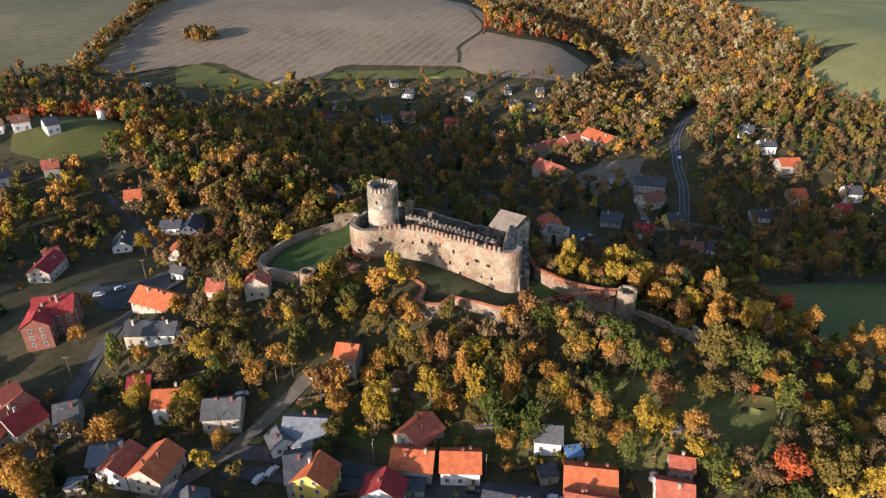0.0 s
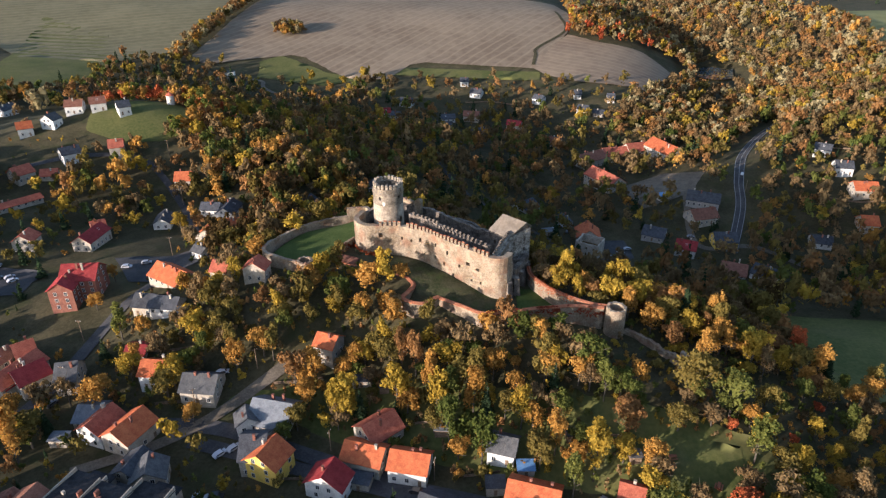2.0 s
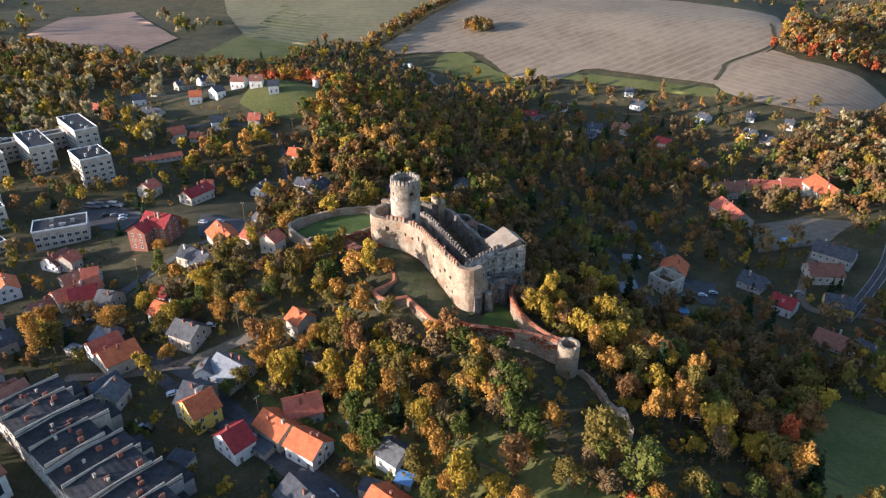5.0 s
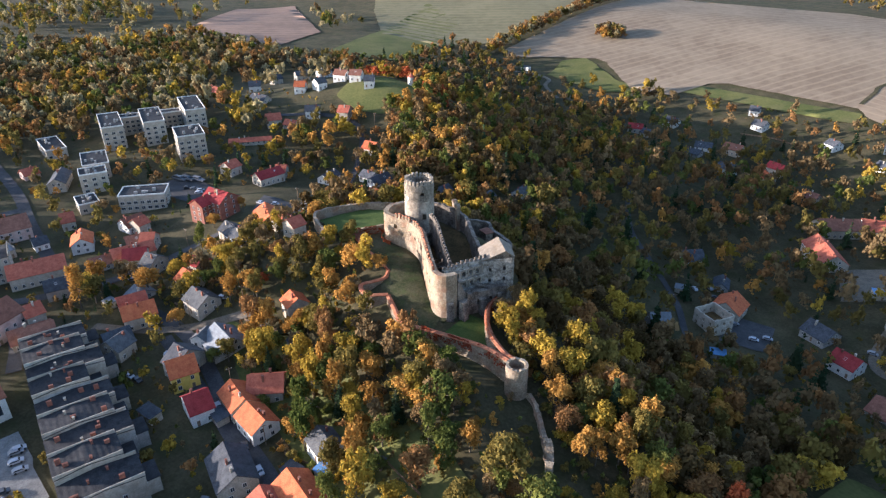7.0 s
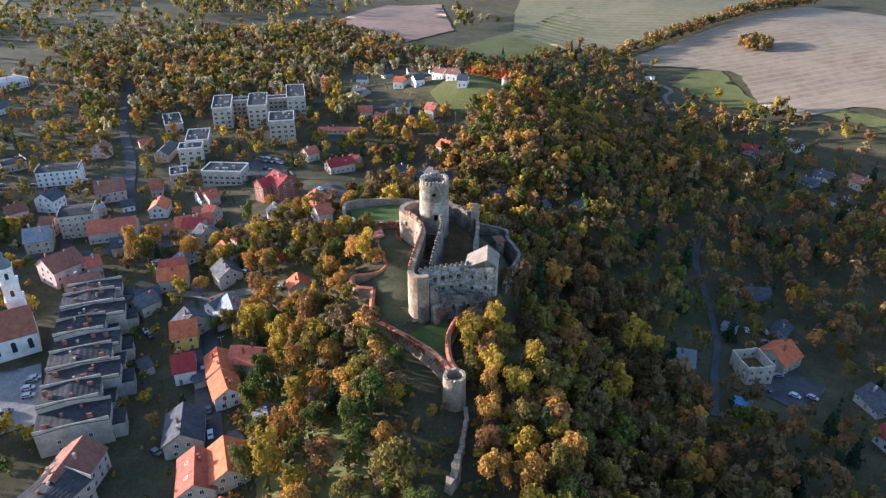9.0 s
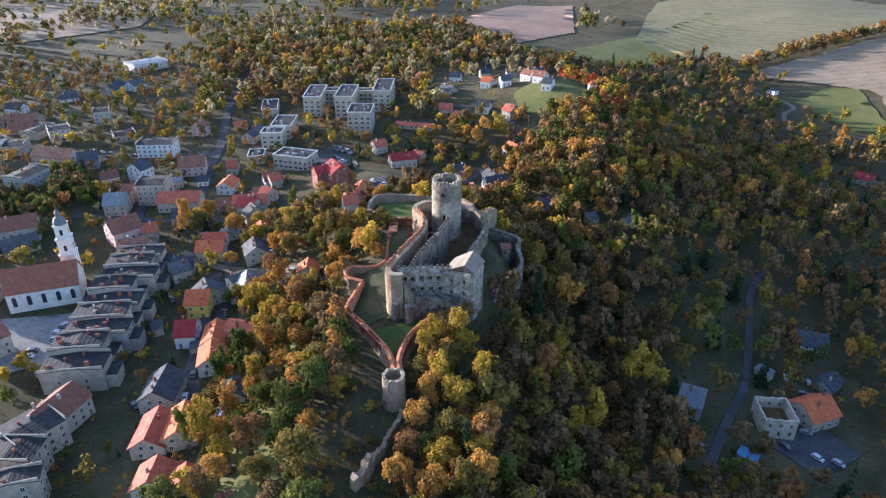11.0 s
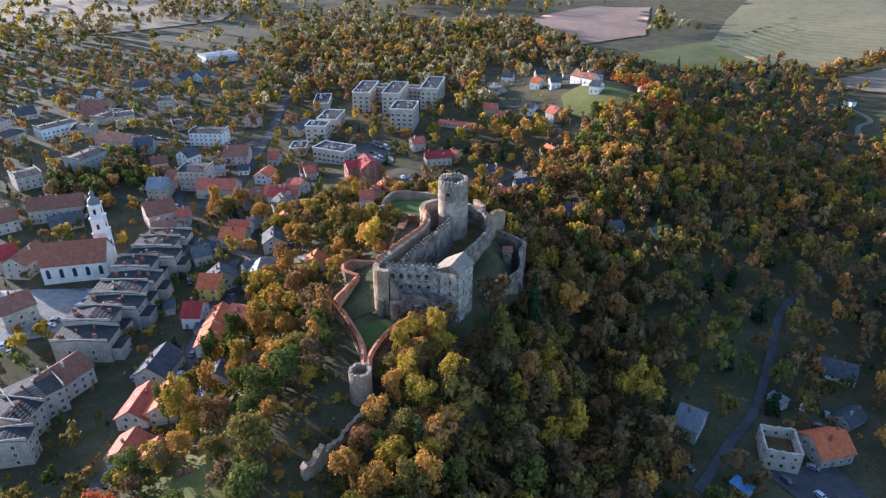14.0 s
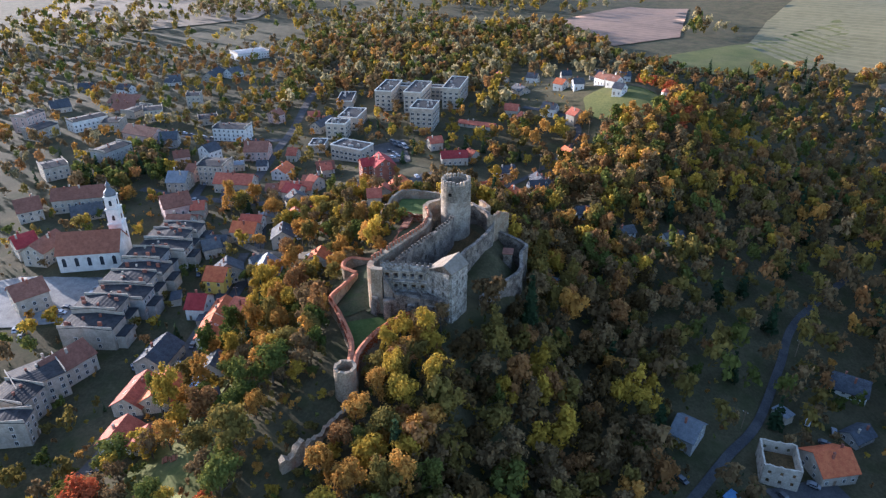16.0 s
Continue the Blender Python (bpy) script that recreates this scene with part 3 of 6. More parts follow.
SOUTH = [(-33.5, 229), (-34, 221), (-28.5, 215.5), (-17, 216.3), (-7, 213.6), (1.2, 208), (9.1, 202.3), (16, 197.4), (21.5, 194.2), (25.2, 195.0), (26.2, 198.0)]
win = [(21.5, 31.2, 1.5, 1.8), (30, 30.8, 0.8, 1.2), (34, 30.6, 0.8, 1.2), (38, 31.5, 1.2, 1.8), (42, 31.5, 0.8, 1.3), (46, 27.5, 0.9, 1.4), (46, 32.3, 0.9, 1.5), (50.5, 26.5, 0.9, 1.4), (52, 31.4, 1.0, 1.6),
       (55, 23.8, 0.9, 1.3), (58, 28.5, 0.9, 1.3), (62, 31, 1.7, 1.3), (66.5, 30.5, 1.5, 1.2), (68, 26, 0.9, 1.0), (36, 26.5, 0.7, 1.0), (40, 26.8, 0.7, 1.0), (64, 25.5, 0.8, 1.0)]
w, at, length = masonry("south_wall", SOUTH, (35.2, 38.0), castle, "stone", 2.0, 17, win, 0.2, "pale rubble curtain wall with small windows", 0.25)
merlons(at, length, (35.3, 38.1), castle, "stone", 1.05, 0.75, 1.5, 0.8, 0.45, 21, length - 9, "cap")
masonry("south_wall", [(26.3, 198.4), (26.6, 200.2), (26.4, 202)], (35.5, 28.5), castle, "grey_stone", 1.8, 17, (), 0.25, "broken stepped end of the curtain wall", 0.6)
masonry("plinth", [(-35.2, 222), (-29.5, 213.6), (-17, 214.2), (-8, 211.3), (0.2, 206), (8, 200.5), (15, 195.6), (21.5, 192.3), (26.5, 193.5)], (24.5, 21.5), castle, "rubble", 2.4, 14, (), 0.9, "rough bedrock and rubble at the wall's foot", 1.3)
INNER = [(19.5, 202.5), (9, 209.8), (-7, 221.5), (-14, 225)]
w, at, length = masonry("inner_wall", INNER, (37.0, 37.2), castle, "grey_stone", 1.3, 20, [(6, 29, 1.2, 2), (12, 29, 1.2, 2), (18, 29, 1.2, 2), (24, 28, 1.4, 2.6)], 0.2, "grey inner wall with battlements", 0.4)
merlons(at, length, 37.0, castle, "grey_stone", 1.0, 1.0, 1.0, 0.8, 0)
CROSS = [(21, 197.5), (22.3, 205), (24.4, 214)]
rowA = [(2.2 + 2.8 * k, 32.3, 1.5, 2.1) for k in range(6)]
rowB = [(2.0 + 3.0 * k, 28.2, 1.6, 2.0) for k in range(5)]
w, at, length = masonry("east_wall", CROSS, (37.3, 37.0), castle, "remnant", 1.4, 19, rowA + rowB, 0.2, "grey facade with rows of empty windows", 0.2)
merlons(at, length, 37.2, castle, "grey_stone", 0.9, 0.9, 1.0, 0.8, 0)
V, F = blocks([(-1.0, -0.28, -0.25, -0.72, 0.05, 2.3), (0.72, -0.28, -0.25, 1.0, 0.05, 2.3), (-0.72, -0.28, -0.25, 0.72, 0.05, 0.0), (-0.72, -0.28, 2.05, 0.72, 0.05, 2.3)])
surround = mesh_of("window_surround", V, F, "tower_stone")
for run, sill in [(h[0], h[1]) for h in rowA + rowB]:
    p, d = at(run)
    under(new("window_surround", surround), castle, "pale dressed stone window surround").matrix_basis = pose(p.x + d.y * 0.72, p.y - d.x * 0.72, sill, 0, 0, math.degrees(math.atan2(d.y, d.x)))
w, at, length = masonry("terrace_wall", [(27.6, 202), (29.5, 209), (31.5, 217)], (29.5, 28.5), castle, "grey_stone", 1.6, 17, [(4, 24.5, 1.2, 2.0), (9, 24.2, 1.2, 1.8), (13, 24.5, 1.2, 1.8)], 0.2, "", 0.7)
w, at, length = masonry("terrace_wall", [(23.5, 209), (31, 212.5)], (29.0, 28.5), castle, "grey_stone", 1.0, 17, (), 0.15, "", 0.4)
V, F = blocks([(22, 199, 17, 28.5, 216, 27.6)])
under(new("terrace_floor", mesh_of("terrace_floor", V, F, "grey_stone")), castle)
V, F = [], []
for k, (x, y, dx, dy) in enumerate(((27.4, 194.6, 0.75, -0.66), (30.3, 199.2, 0.98, 0.1), (31.8, 206.5, 0.97, -0.24), (33.2, 213.5, 0.97, -0.24))):
    V, F = blocks([(-1.1, -1.0, 15, 1.1, 2.2, 28 - 1.5 * (k > 1))])
    V = [(a + (0.0 if c > 20 else 0.35 * (a > 0) - 0.35 * (a < 0)), b + (1.6 if c > 20 and b < 0 else 0), c) for a, b, c in V]
    ob = under(new("buttress", mesh_of("buttress", V, F, "grey_stone")), castle, "sloping stone buttress")
    ob.matrix_basis = pose(x, y, 0, 0, 0, math.degrees(math.atan2(dy, dx)) + 90)
for z, line in ((31.3, [(22.2, 197.3), (23.5, 204.8), (25.3, 212.5)]), (27.5, [(22.2, 197.3), (23.5, 204.8), (25.3, 212.5)]), (35.3, [(22.0, 197.3), (23.3, 204.8), (25.1, 212.5)])):
    masonry("string_course", line, z + 0.45, castle, "remnant", 0.7, z, (), 0.1, "worn stone ledge between window rows", 0.1)
# the roofed palace at the east end
PA, PB, PC, PD = (24.5, 213.0), (31.8, 219.6), (24.6, 225.4), (17.6, 218.8)
masonry("palace_wall", [PA, PB], (36.0, 37.8), castle, "remnant", 1.2, 16, [(2.5, 32.3, 0.9, 1.5), (7.2, 33, 0.9, 1.5), (2.5, 28, 0.9, 1.6), (7.2, 29, 0.9, 1.6), (7.5, 24.5, 0.8, 1.2)], 0.14, "tall grey palace wall with windows", 0.0, 1.1, False)
masonry("palace_wall", [PB, PC], (37.8, 37.4), castle, "remnant", 1.2, 12, [(3, 33, 0.9, 1.5), (6.5, 33, 0.9, 1.5), (5, 28, 0.8, 1.4)], 0.14, "", 0.0, 1.1, False)
masonry("palace_wall", [PC, PD], (37.4, 36.0), castle, "grey_stone", 1.2, 16, [(5, 31, 0.9, 1.6)], 0.14, "", 0.0, 1.1, False)
masonry("palace_wall", [PD, PA], 36.0, castle, "grey_stone", 1.2, 18, [(3, 31.5, 1.0, 1.6), (6, 31.5, 1.0, 1.6)], 0.14, "", 0.0, 1.1, False)


def slab_roof(name, quad, ridge, thick, material, parent, label=""):
    """Two sloping slabs between an eave rectangle (four corners) and a ridge (two ends), closed below by their thickness."""
    a, b, c, d = [Vector(p) for p in quad]
    r, s = [Vector(p) for p in ridge]
    V, F = [], []
    for e, f, g, h in ((a, b, s, r), (c, d, r, s)):
        k = len(V)
        V += [e, f, g, h] + [v - Vector((0, 0, thick)) for v in (e, f, g, h)]
        F += [tuple(k + i for i in q) for q in ((0, 1, 2, 3), (7, 6, 5, 4), (0, 4, 5, 1), (1, 5, 6, 2), (2, 6, 7, 3), (3, 7, 4, 0))]
    return under(new(name, mesh_of(name, V, F, material)), parent, label)


slab_roof("palace_roof", [(24.6, 212.2, 36.3), (17.0, 218.4, 36.2), (24.9, 226.3, 37.9), (32.6, 219.9, 38.2)], [(30.6, 217.3, 40.5), (21.6, 223.4, 40.6)], 0.35, "board", castle, "pale sloping boarded roof")
for a, b, c in ((PA, PB, (30.2, 217.6, 40.2)), (PC, PD, (22.0, 223.0, 40.2))):
    under(new("gable", mesh_of("gable", [(*a, 36.0), (*b, 37.6 if a is PA else 36.0), c], [(0, 1, 2)], "grey_stone")), castle)
NORTH = [(18, 221.5), (8, 227), (-3, 235), (-12.5, 240), (-24, 239.5), (-31, 235), (-33.5, 229)]
masonry("north_wall", NORTH, (33.5, 34.0), castle, "grey_stone", 1.3, 17, [(6, 30, 1.0, 1.6), (12, 30, 1, 1.6), (20, 29, 1, 1.6)], 0.2, "broken grey wall of the north range", 0.7)
masonry("north_wall", [(-12, 238.5), (-20, 243.5), (-23, 248)], (37, 34), castle, "stone", 1.2, 17, [(4, 30, 1.2, 1.8)], 0.25, "tall broken gable stump", 1.4)
masonry("ward_wall", [(21.5, 231), (14, 240), (7, 247.5), (-4, 250), (-9.5, 253), (-16, 248), (-22, 242)], (23.0, 27.5), castle, "grey_stone", 1.3, 8, (), 0.2, "outer ward wall", 0.4)
masonry("court_wall", [(-14, 217), (-13, 224)], (31, 30), castle, "grey_stone", 0.9, 18, (), 0.2, "", 0.8)
masonry("court_wall", [(6, 205), (9, 209.5)], (31, 29), castle, "grey_stone", 0.9, 18, (), 0.2, "", 0.8)
for k in range(4):
    V, F = blocks([(-0.2, -3.5, 0, 0.2, 3.5, 0.35)])
    under(new("beam", PARTS.setdefault("beam", mesh_of("beam", V, F, "timber"))), castle, "old timber floor beam").matrix_basis = pose(4 + 2.5 * k, 209.5 - 1.7 * k, 29.5, 0, 0, -38)
V, F = blocks([(-2, -1.6, 20, 2, 1.6, 26.3)])
shed = under(new("ward_shed", mesh_of("ward_shed", V, F, "grey_stone")), castle)
shed.matrix_basis = pose(-2.4, 244.6, 0.8, 0, 0, -15)
V, F = blocks([(-2.5, -2.0, 26.3, 2.5, 2.0, 26.6)])
under(new("shed_roof", mesh_of("shed_roof", V, F, "brown")), shed)
# lawn court to the west with its walls and corner turret
masonry("lawn_wall", [(-35.4, 221.5), (-38, 216), (-40.8, 211), (-44.5, 205)], (27.2, 25.8), castle, "stone", 1.0, 17, (), 0.12, "low court wall", 0.15)
masonry("lawn_wall", [(-51, 200.5), (-58, 202), (-66, 206), (-67, 212), (-64, 219), (-58.5, 228), (-51, 235), (-42, 240.5), (-37, 242)], (26.3, 27.5), castle, "stone", 1.2, 15, (), 0.2, "weathered court wall", 0.35)
masonry("lawn_wall", [(-44, 240), (-36, 242.5), (-31.5, 236)], (30.5, 31), castle, "stone", 1.4, 16, [(5, 26, 1.6, 2.2)], 0.2, "pale gatehouse wall", 0.2, 1.1, False)
drum("turret", -47.8, 200.2, 2.9, 12, 27.2, castle, "stone", 0.7, 0.35, 28, 0.05, "small round corner turret", 24)
# lower south wall with red coping and the two arms of the east bailey
LOW = [(-42, 208.4), (-27, 204.2), (-9.5, 199.6)]
SEMI = [(-9.5, 199.6), (-6.5, 195), (-7.5, 189.5), (-8.5, 186), (-5, 183.6), (-1, 183.5), (1.5, 186), (3.5, 188.3)]
ARM = [(3.5, 188.3), (12, 184), (20.5, 180.3), (31, 183.6), (47, 188), (58, 188.2)]
ARM2 = [(60, 189.5), (53, 190.6), (42.6, 196.2), (34.5, 205), (32.5, 212)]


def coping(line, top, parent, width):
    pts = spline(line, 1.3)
    V, F = [], []
    for k, p in enumerate(pts):
        d = (pts[min(k + 1, len(pts) - 1)] - pts[max(k - 1, 0)]).normalized()
        z = (top[0] + (top[1] - top[0]) * k / (len(pts) - 1)) + 0.12 * noise.noise(Vector((k * 0.4, 3, 1)))
        for s, h in ((-1, 0.0), (-1, 0.25), (0, 0.6), (1, 0.25), (1, 0.0)):
            V.append((p.x - d.y * s * width / 2, p.y + d.x * s * width / 2, z + h))
        if k:
            F += [((k - 1) * 5 + i, (k - 1) * 5 + i + 1, k * 5 + i + 1, k * 5 + i) for i in range(4)]
    return under(new("coping", mesh_of("coping", V, F, "cap")), parent, "red brick coping with ivy")


for line, top in ((LOW, (23.8, 23.6)), (SEMI, (23.6, 24.0)), (ARM, (23.6, 25.6)), (ARM2, (25.6, 25.2))):
    masonry("bailey_wall", line, top, castle, "stone", 1.1, 8, (), 0.15, "low bailey wall", 0.15)
    coping(line, (top[0] + 0.05, top[1] + 0.05), castle, 1.7)
def ivy(line, low, high, count, parent, off=0.9):
    """Red creeper leaves hanging over a wall's outer face."""
    pts = spline(line, 0.8)
    rng = random.Random(count)
    V, F = [], []
    for _ in range(count):
        k = rng.randrange(len(pts) - 1)
        d = (pts[k + 1] - pts[k]).normalized()
        p = pts[k].lerp(pts[k + 1], rng.random())
        z = low + (high - low) * rng.random() ** 0.6
        if noise.noise(Vector((p.x * 0.3, p.y * 0.3, z * 0.4))) < -0.15:
            continue
        o = off + rng.uniform(-0.1, 0.25)
        c = Vector((p.x + d.y * o, p.y - d.x * o, z))
        n = Vector((d.y, -d.x, rng.uniform(-0.2, 0.9))).normalized()
        t = Matrix.Rotation(rng.uniform(0, 6.28), 3, n) @ n.orthogonal().normalized()
        b, s = n.cross(t), rng.uniform(0.15, 0.4)
        k = len(V)
        V += [c - t * s - b * s * 0.6, c + t * s - b * s * 0.6, c + t * s + b * s * 0.6, c - t * s + b * s * 0.6]
        F.append((k, k + 1, k + 2, k + 3))
    tagged(under(new("ivy", mesh_of("ivy", V, F, "ivy")), parent, "red autumn creeper"), kind="stuff")


ivy([(-44, 206), (-40.8, 211), (-38, 216), (-35.4, 221.5)][::-1], 19, 27.2, 900, castle, -0.6)
ivy([(-34.6, 221), (-29.5, 214.5), (-24, 214)], 19, 26, 900, castle, 1.4)
ivy([(0, 207), (8, 201.5), (16, 196.6)], 18.5, 22, 300, castle, 1.6)
ivy(ARM2[::-1], 23.0, 26.0, 1400, castle, 0.3)
ivy(ARM2, 22.0, 25.9, 1400, castle, 0.5)
ivy(ARM[2:], 22.0, 25.9, 1100, castle, 0.5)
ivy(LOW, 21.5, 24.2, 500, castle, 0.5)
V, F = blocks([(-6.5, -1.9, 0, 6.5, 1.9, 0.3)])
under(new("gallery_roof", mesh_of("gallery_roof", V, F, "brown")), castle, "brown lean-to roof on the low wall").matrix_basis = pose(-36.5, 208.2, 24.6, 14, 0, -16)
V, F = blocks([(-6.3, -1.6, -8, 6.3, 1.5, 0)])
under(new("gallery_wall", mesh_of("gallery_wall", V, F, "stone")), castle).matrix_basis = pose(-36.5, 208.2, 24.2, 0, 0, -16)
V, F = blocks([(-0.9, -3.2, 0, 0.9, 3.2, 0.25)])
under(new("ramp", mesh_of("ramp", V, F, "timber")), castle, "wooden ramp to a wall door").matrix_basis = pose(2.2, 203.2, 22.6, 12, 0, -32)
drum("bastion", 61.8, 187.0, 3.2, 8, 27.2, castle, "stone", 0.72, 0.5, 28, 0.06, "round end bastion", 24.5)
masonry("ruin_wall", [(64, 188), (68, 187.5), (75, 182), (81.5, 176.5)], (18.4, 17.2), castle, "stone", 1.2, 6, (), 0.5, "crumbling curtain wall", 1.2)
masonry("ruin_wall", [(81.5, 176.5), (84, 174.5), (86.2, 171)], (19.4, 16.5), castle, "stone", 2.0, 4, (), 0.6, "broken stump of a curtain wall", 1.6)
patch("lawn", [(-35.5, 222), (-41, 211), (-47, 203), (-65, 207), (-63, 218), (-57, 228), (-50, 234), (-37, 241), (-33, 232)], "lawn", "short green lawn in the castle court", "lawn", step=2.5, lift=2.4, edge=0)
patch("lawn_east", [(28.5, 202), (31, 184.6), (47, 189), (57, 189.2), (43, 195), (34, 204)], "lawn", "short green lawn in the east bailey", "lawn", step=2.5, lift=0.35, edge=0)
patch("ground_south", [(-40, 209), (-28, 206), (-9, 201), (-5, 192), (20, 182), (28, 185), (24, 194), (8, 201), (-8, 212), (-28, 214)], "rubble", "trodden earth and rough grass below the castle wall", "ground", step=2.5, lift=0.3, edge=0.4)
patch("ground_court", [(-30, 232), (-28, 219), (-7, 215), (16, 200), (22, 205), (22, 214), (12, 226), (0, 232), (-14, 238)], "litter", "bare earth castle courtyard", "courtyard", step=2.5, lift=0.6, edge=0)


# ---- houses ----


def window_mesh(w, h, part="all"):
    """A window: a flat projecting frame ring with a mullion, and a dark pane a little behind it."""
    key = (w, h, part)
    if key not in PARTS:
        V, F = [], []
        if part != "pane":
            for y in (-0.09,):
                V += [(-w / 2 - 0.1, y, -0.1), (w / 2 + 0.1, y, -0.1), (w / 2 + 0.1, y, h + 0.1), (-w / 2 - 0.1, y, h + 0.1), (-w / 2, y, 0), (w / 2, y, 0), (w / 2, y, h), (-w / 2, y, h)]
            V += [(-w / 2 - 0.1, 0.05, -0.1), (w / 2 + 0.1, 0.05, -0.1), (w / 2 + 0.1, 0.05, h + 0.1), (-w / 2 - 0.1, 0.05, h + 0.1)]
            V += [(-0.04, -0.08, 0), (0.04, -0.08, 0), (0.04, -0.08, h), (-0.04, -0.08, h)]
            F += [(0, 1, 5, 4), (1, 2, 6, 5), (2, 3, 7, 6), (3, 0, 4, 7), (0, 8, 9, 1), (1, 9, 10, 2), (2, 10, 11, 3), (3, 11, 8, 0), (12, 13, 14, 15)]
        frames = len(F)
        if part != "frame":
            b = len(V)
            V += [(-w / 2, -0.035, 0), (w / 2, -0.035, 0), (w / 2, -0.035, h), (-w / 2, -0.035, h)]
            F.append((b, b + 1, b + 2, b + 3))
        me = mesh_of("window" if part == "all" else part, V, F, *(("white", "glass") if part == "all" else ("glass",) if part == "pane" else ("white",)))
        if part == "all":
            for k, p in enumerate(me.polygons):
                p.material_index = int(k >= frames)
        PARTS[key] = me
    return PARTS[key]


SPOTS = []
ROOF = {"grey": "grey_roof"}
RNG = random.Random(11)
ROOF_WORDS = {"orange": "orange tiled roof", "red": "faded red tiled roof", "crimson": "dark red roof", "brown": "brown tiled roof", "slate": "dark slate roof", "grey": "grey roof", "metal": "grey sheet-metal roof", "church": "red-brown tiled roof"}
WALL_WORDS = {"white": "white rendered", "cream": "cream plastered", "pink": "pinkish plastered", "yellow": "bright yellow", "grey": "grey plastered", "brick": "red brick"}


def put_window(parent, x, y, z, deg, w=1.0, h=1.4):
    near = -130 < parent.location.x < 110 and parent.location.y < 235
    ob = under(new("window", window_mesh(w, h, "frame" if near else "all")), parent)
    ob.matrix_basis = pose(x, y, z, 0, 0, deg)
    if near:
        under(new("pane", window_mesh(w, h, "pane")), ob)
    return ob


def house(x, y, deg, length, width, ridge, roof="red", wall="cream", kind="gable", name="house", detail=True):
    """A house by the middle of its ridge, the ridge's direction, its length, width and ridge height."""
    c, s = math.cos(radians(deg)), math.sin(radians(deg))
    corners = [(x + c * a * length / 2 - s * b * width / 2, y + s * a * length / 2 + c * b * width / 2) for a in (-1, 1) for b in (-1, 1)]
    g = float(height(x, y))
    low = min(float(height(*p)) for p in corners) - 1.0 - g
    SPOTS.append((x, y, max(length, width) / 2 + 2.0))
    flat = kind == "flat"
    rise = 0.9 if flat else min(width / 2 * math.tan(radians(34)), ridge - 2.4, 5.5)
    eave = ridge - rise
    root = thing(name, x, y, g, deg, f"{WALL_WORDS[wall]} {'town block' if flat else 'house'} with {'a nearly flat ' if flat else ''}{ROOF_WORDS[roof]}", "house" if name == "house" else name.replace("_", " "), "houses of the town")
    L, W = length / 2, width / 2
    V = [(a * L, b * W, z) for z in (low, eave) for a, b in ((-1, -1), (1, -1), (1, 1), (-1, 1))] + [(-L, 0, ridge - 0.25), (L, 0, ridge - 0.25)]
    F = [(0, 1, 5, 4), (1, 2, 6, 9, 5), (2, 3, 7, 6), (3, 0, 4, 8, 7), (4, 5, 9, 8), (6, 7, 8, 9)]
    under(new("wall", mesh_of("wall", V, F, wall)), root)
    over, up = (0.25, 0.0) if flat else (0.5, 0.0)
    drop = rise / W * over
    slab_roof("roof", [(-L - over, -W - over, eave - drop + 0.12), (L + over, -W - over, eave - drop + 0.12), (L + over, W + over, eave - drop + 0.12), (-L - over, W + over, eave - drop + 0.12)],
              [(-L - over, 0, ridge + 0.12), (L + over, 0, ridge + 0.12)], 0.22, "bitumen" if flat and roof in ("slate", "grey") else ROOF.get(roof, roof), root)
    if flat:
        for a in (-1, 1):
            V, F = blocks([(a * (L + 0.02) - 0.14, -W - 0.1, eave - 0.4, a * (L + 0.02) + 0.14, W + 0.1, ridge + 0.45)])
            under(new("parapet", mesh_of("parapet", V, F, "cream")), root, "pale parapet wall")
    for k in range(1 + (length > 9) + (length > 16)):
        cx, cy = RNG.uniform(-L * 0.7, L * 0.7), RNG.choice((-1, 1)) * W * RNG.uniform(0.1, 0.4)
        top = ridge + RNG.uniform(0.5, 1.1)
        V, F = blocks([(cx - 0.35, cy - 0.3, eave, cx + 0.35, cy + 0.3, top), (cx - 0.42, cy - 0.37, top, cx + 0.42, cy + 0.37, top + 0.12)])
        under(new("chimney", mesh_of("chimney", V, F, RNG.choice(("brick", "cream", "brick")))), root)
    if detail:
        storeys = max(1, int((eave - 0.4) / 2.8))
        for side in (-1, 1):
            n = max(2, int(length / 3.0))
            door = RNG.randrange(n)
            for f in range(storeys):
                for k in range(n):
                    px = -L + length * (k + 0.5) / n
                    if f == 0 and k == door:
                        V, F = blocks([(-0.5, -0.06, 0, 0.5, 0.05, 2.05)])
                        ob = under(new("door", PARTS.setdefault("door", mesh_of("door", V, F, "timber"))), root)
                        ob.matrix_basis = pose(px, side * (W + 0.01), 0.1, 0, 0, 0)
                    else:
                        put_window(root, px, side * (W + 0.02), 0.95 + 2.8 * f, 0 if side < 0 else 180)
            for f in range(storeys + (rise > 3)):
                for k in (-1, 1):
                    z, off = 0.95 + 2.8 * f, W * 0.42
                    if f >= storeys:
                        off = min(off, W * 0.3)
                        if z + 1.4 > ridge - rise * off / W - 0.5:
                            continue
                    put_window(root, side * (L + 0.02), k * off, z, 90 if side > 0 else -90)
        if not flat and length > 8 and RNG.random() < 0.5 and rise > 2.6:
            for k in range(1 + (length > 11)):
                px, side = (k - 0.5 * (length > 11)) * length * 0.4, RNG.choice((-1, 1))
                ob = under(new("skylight", window_mesh(0.8, 1.1)), root, "roof window")
                q = math.degrees(math.atan2(rise, W))
                ob.matrix_basis = pose(px, side * W * 0.55, eave + rise * 0.42 + 0.12, 0, 0, 0 if side < 0 else 180) @ pose(0, 0, 0, q - 90, 0, 0)
    return root


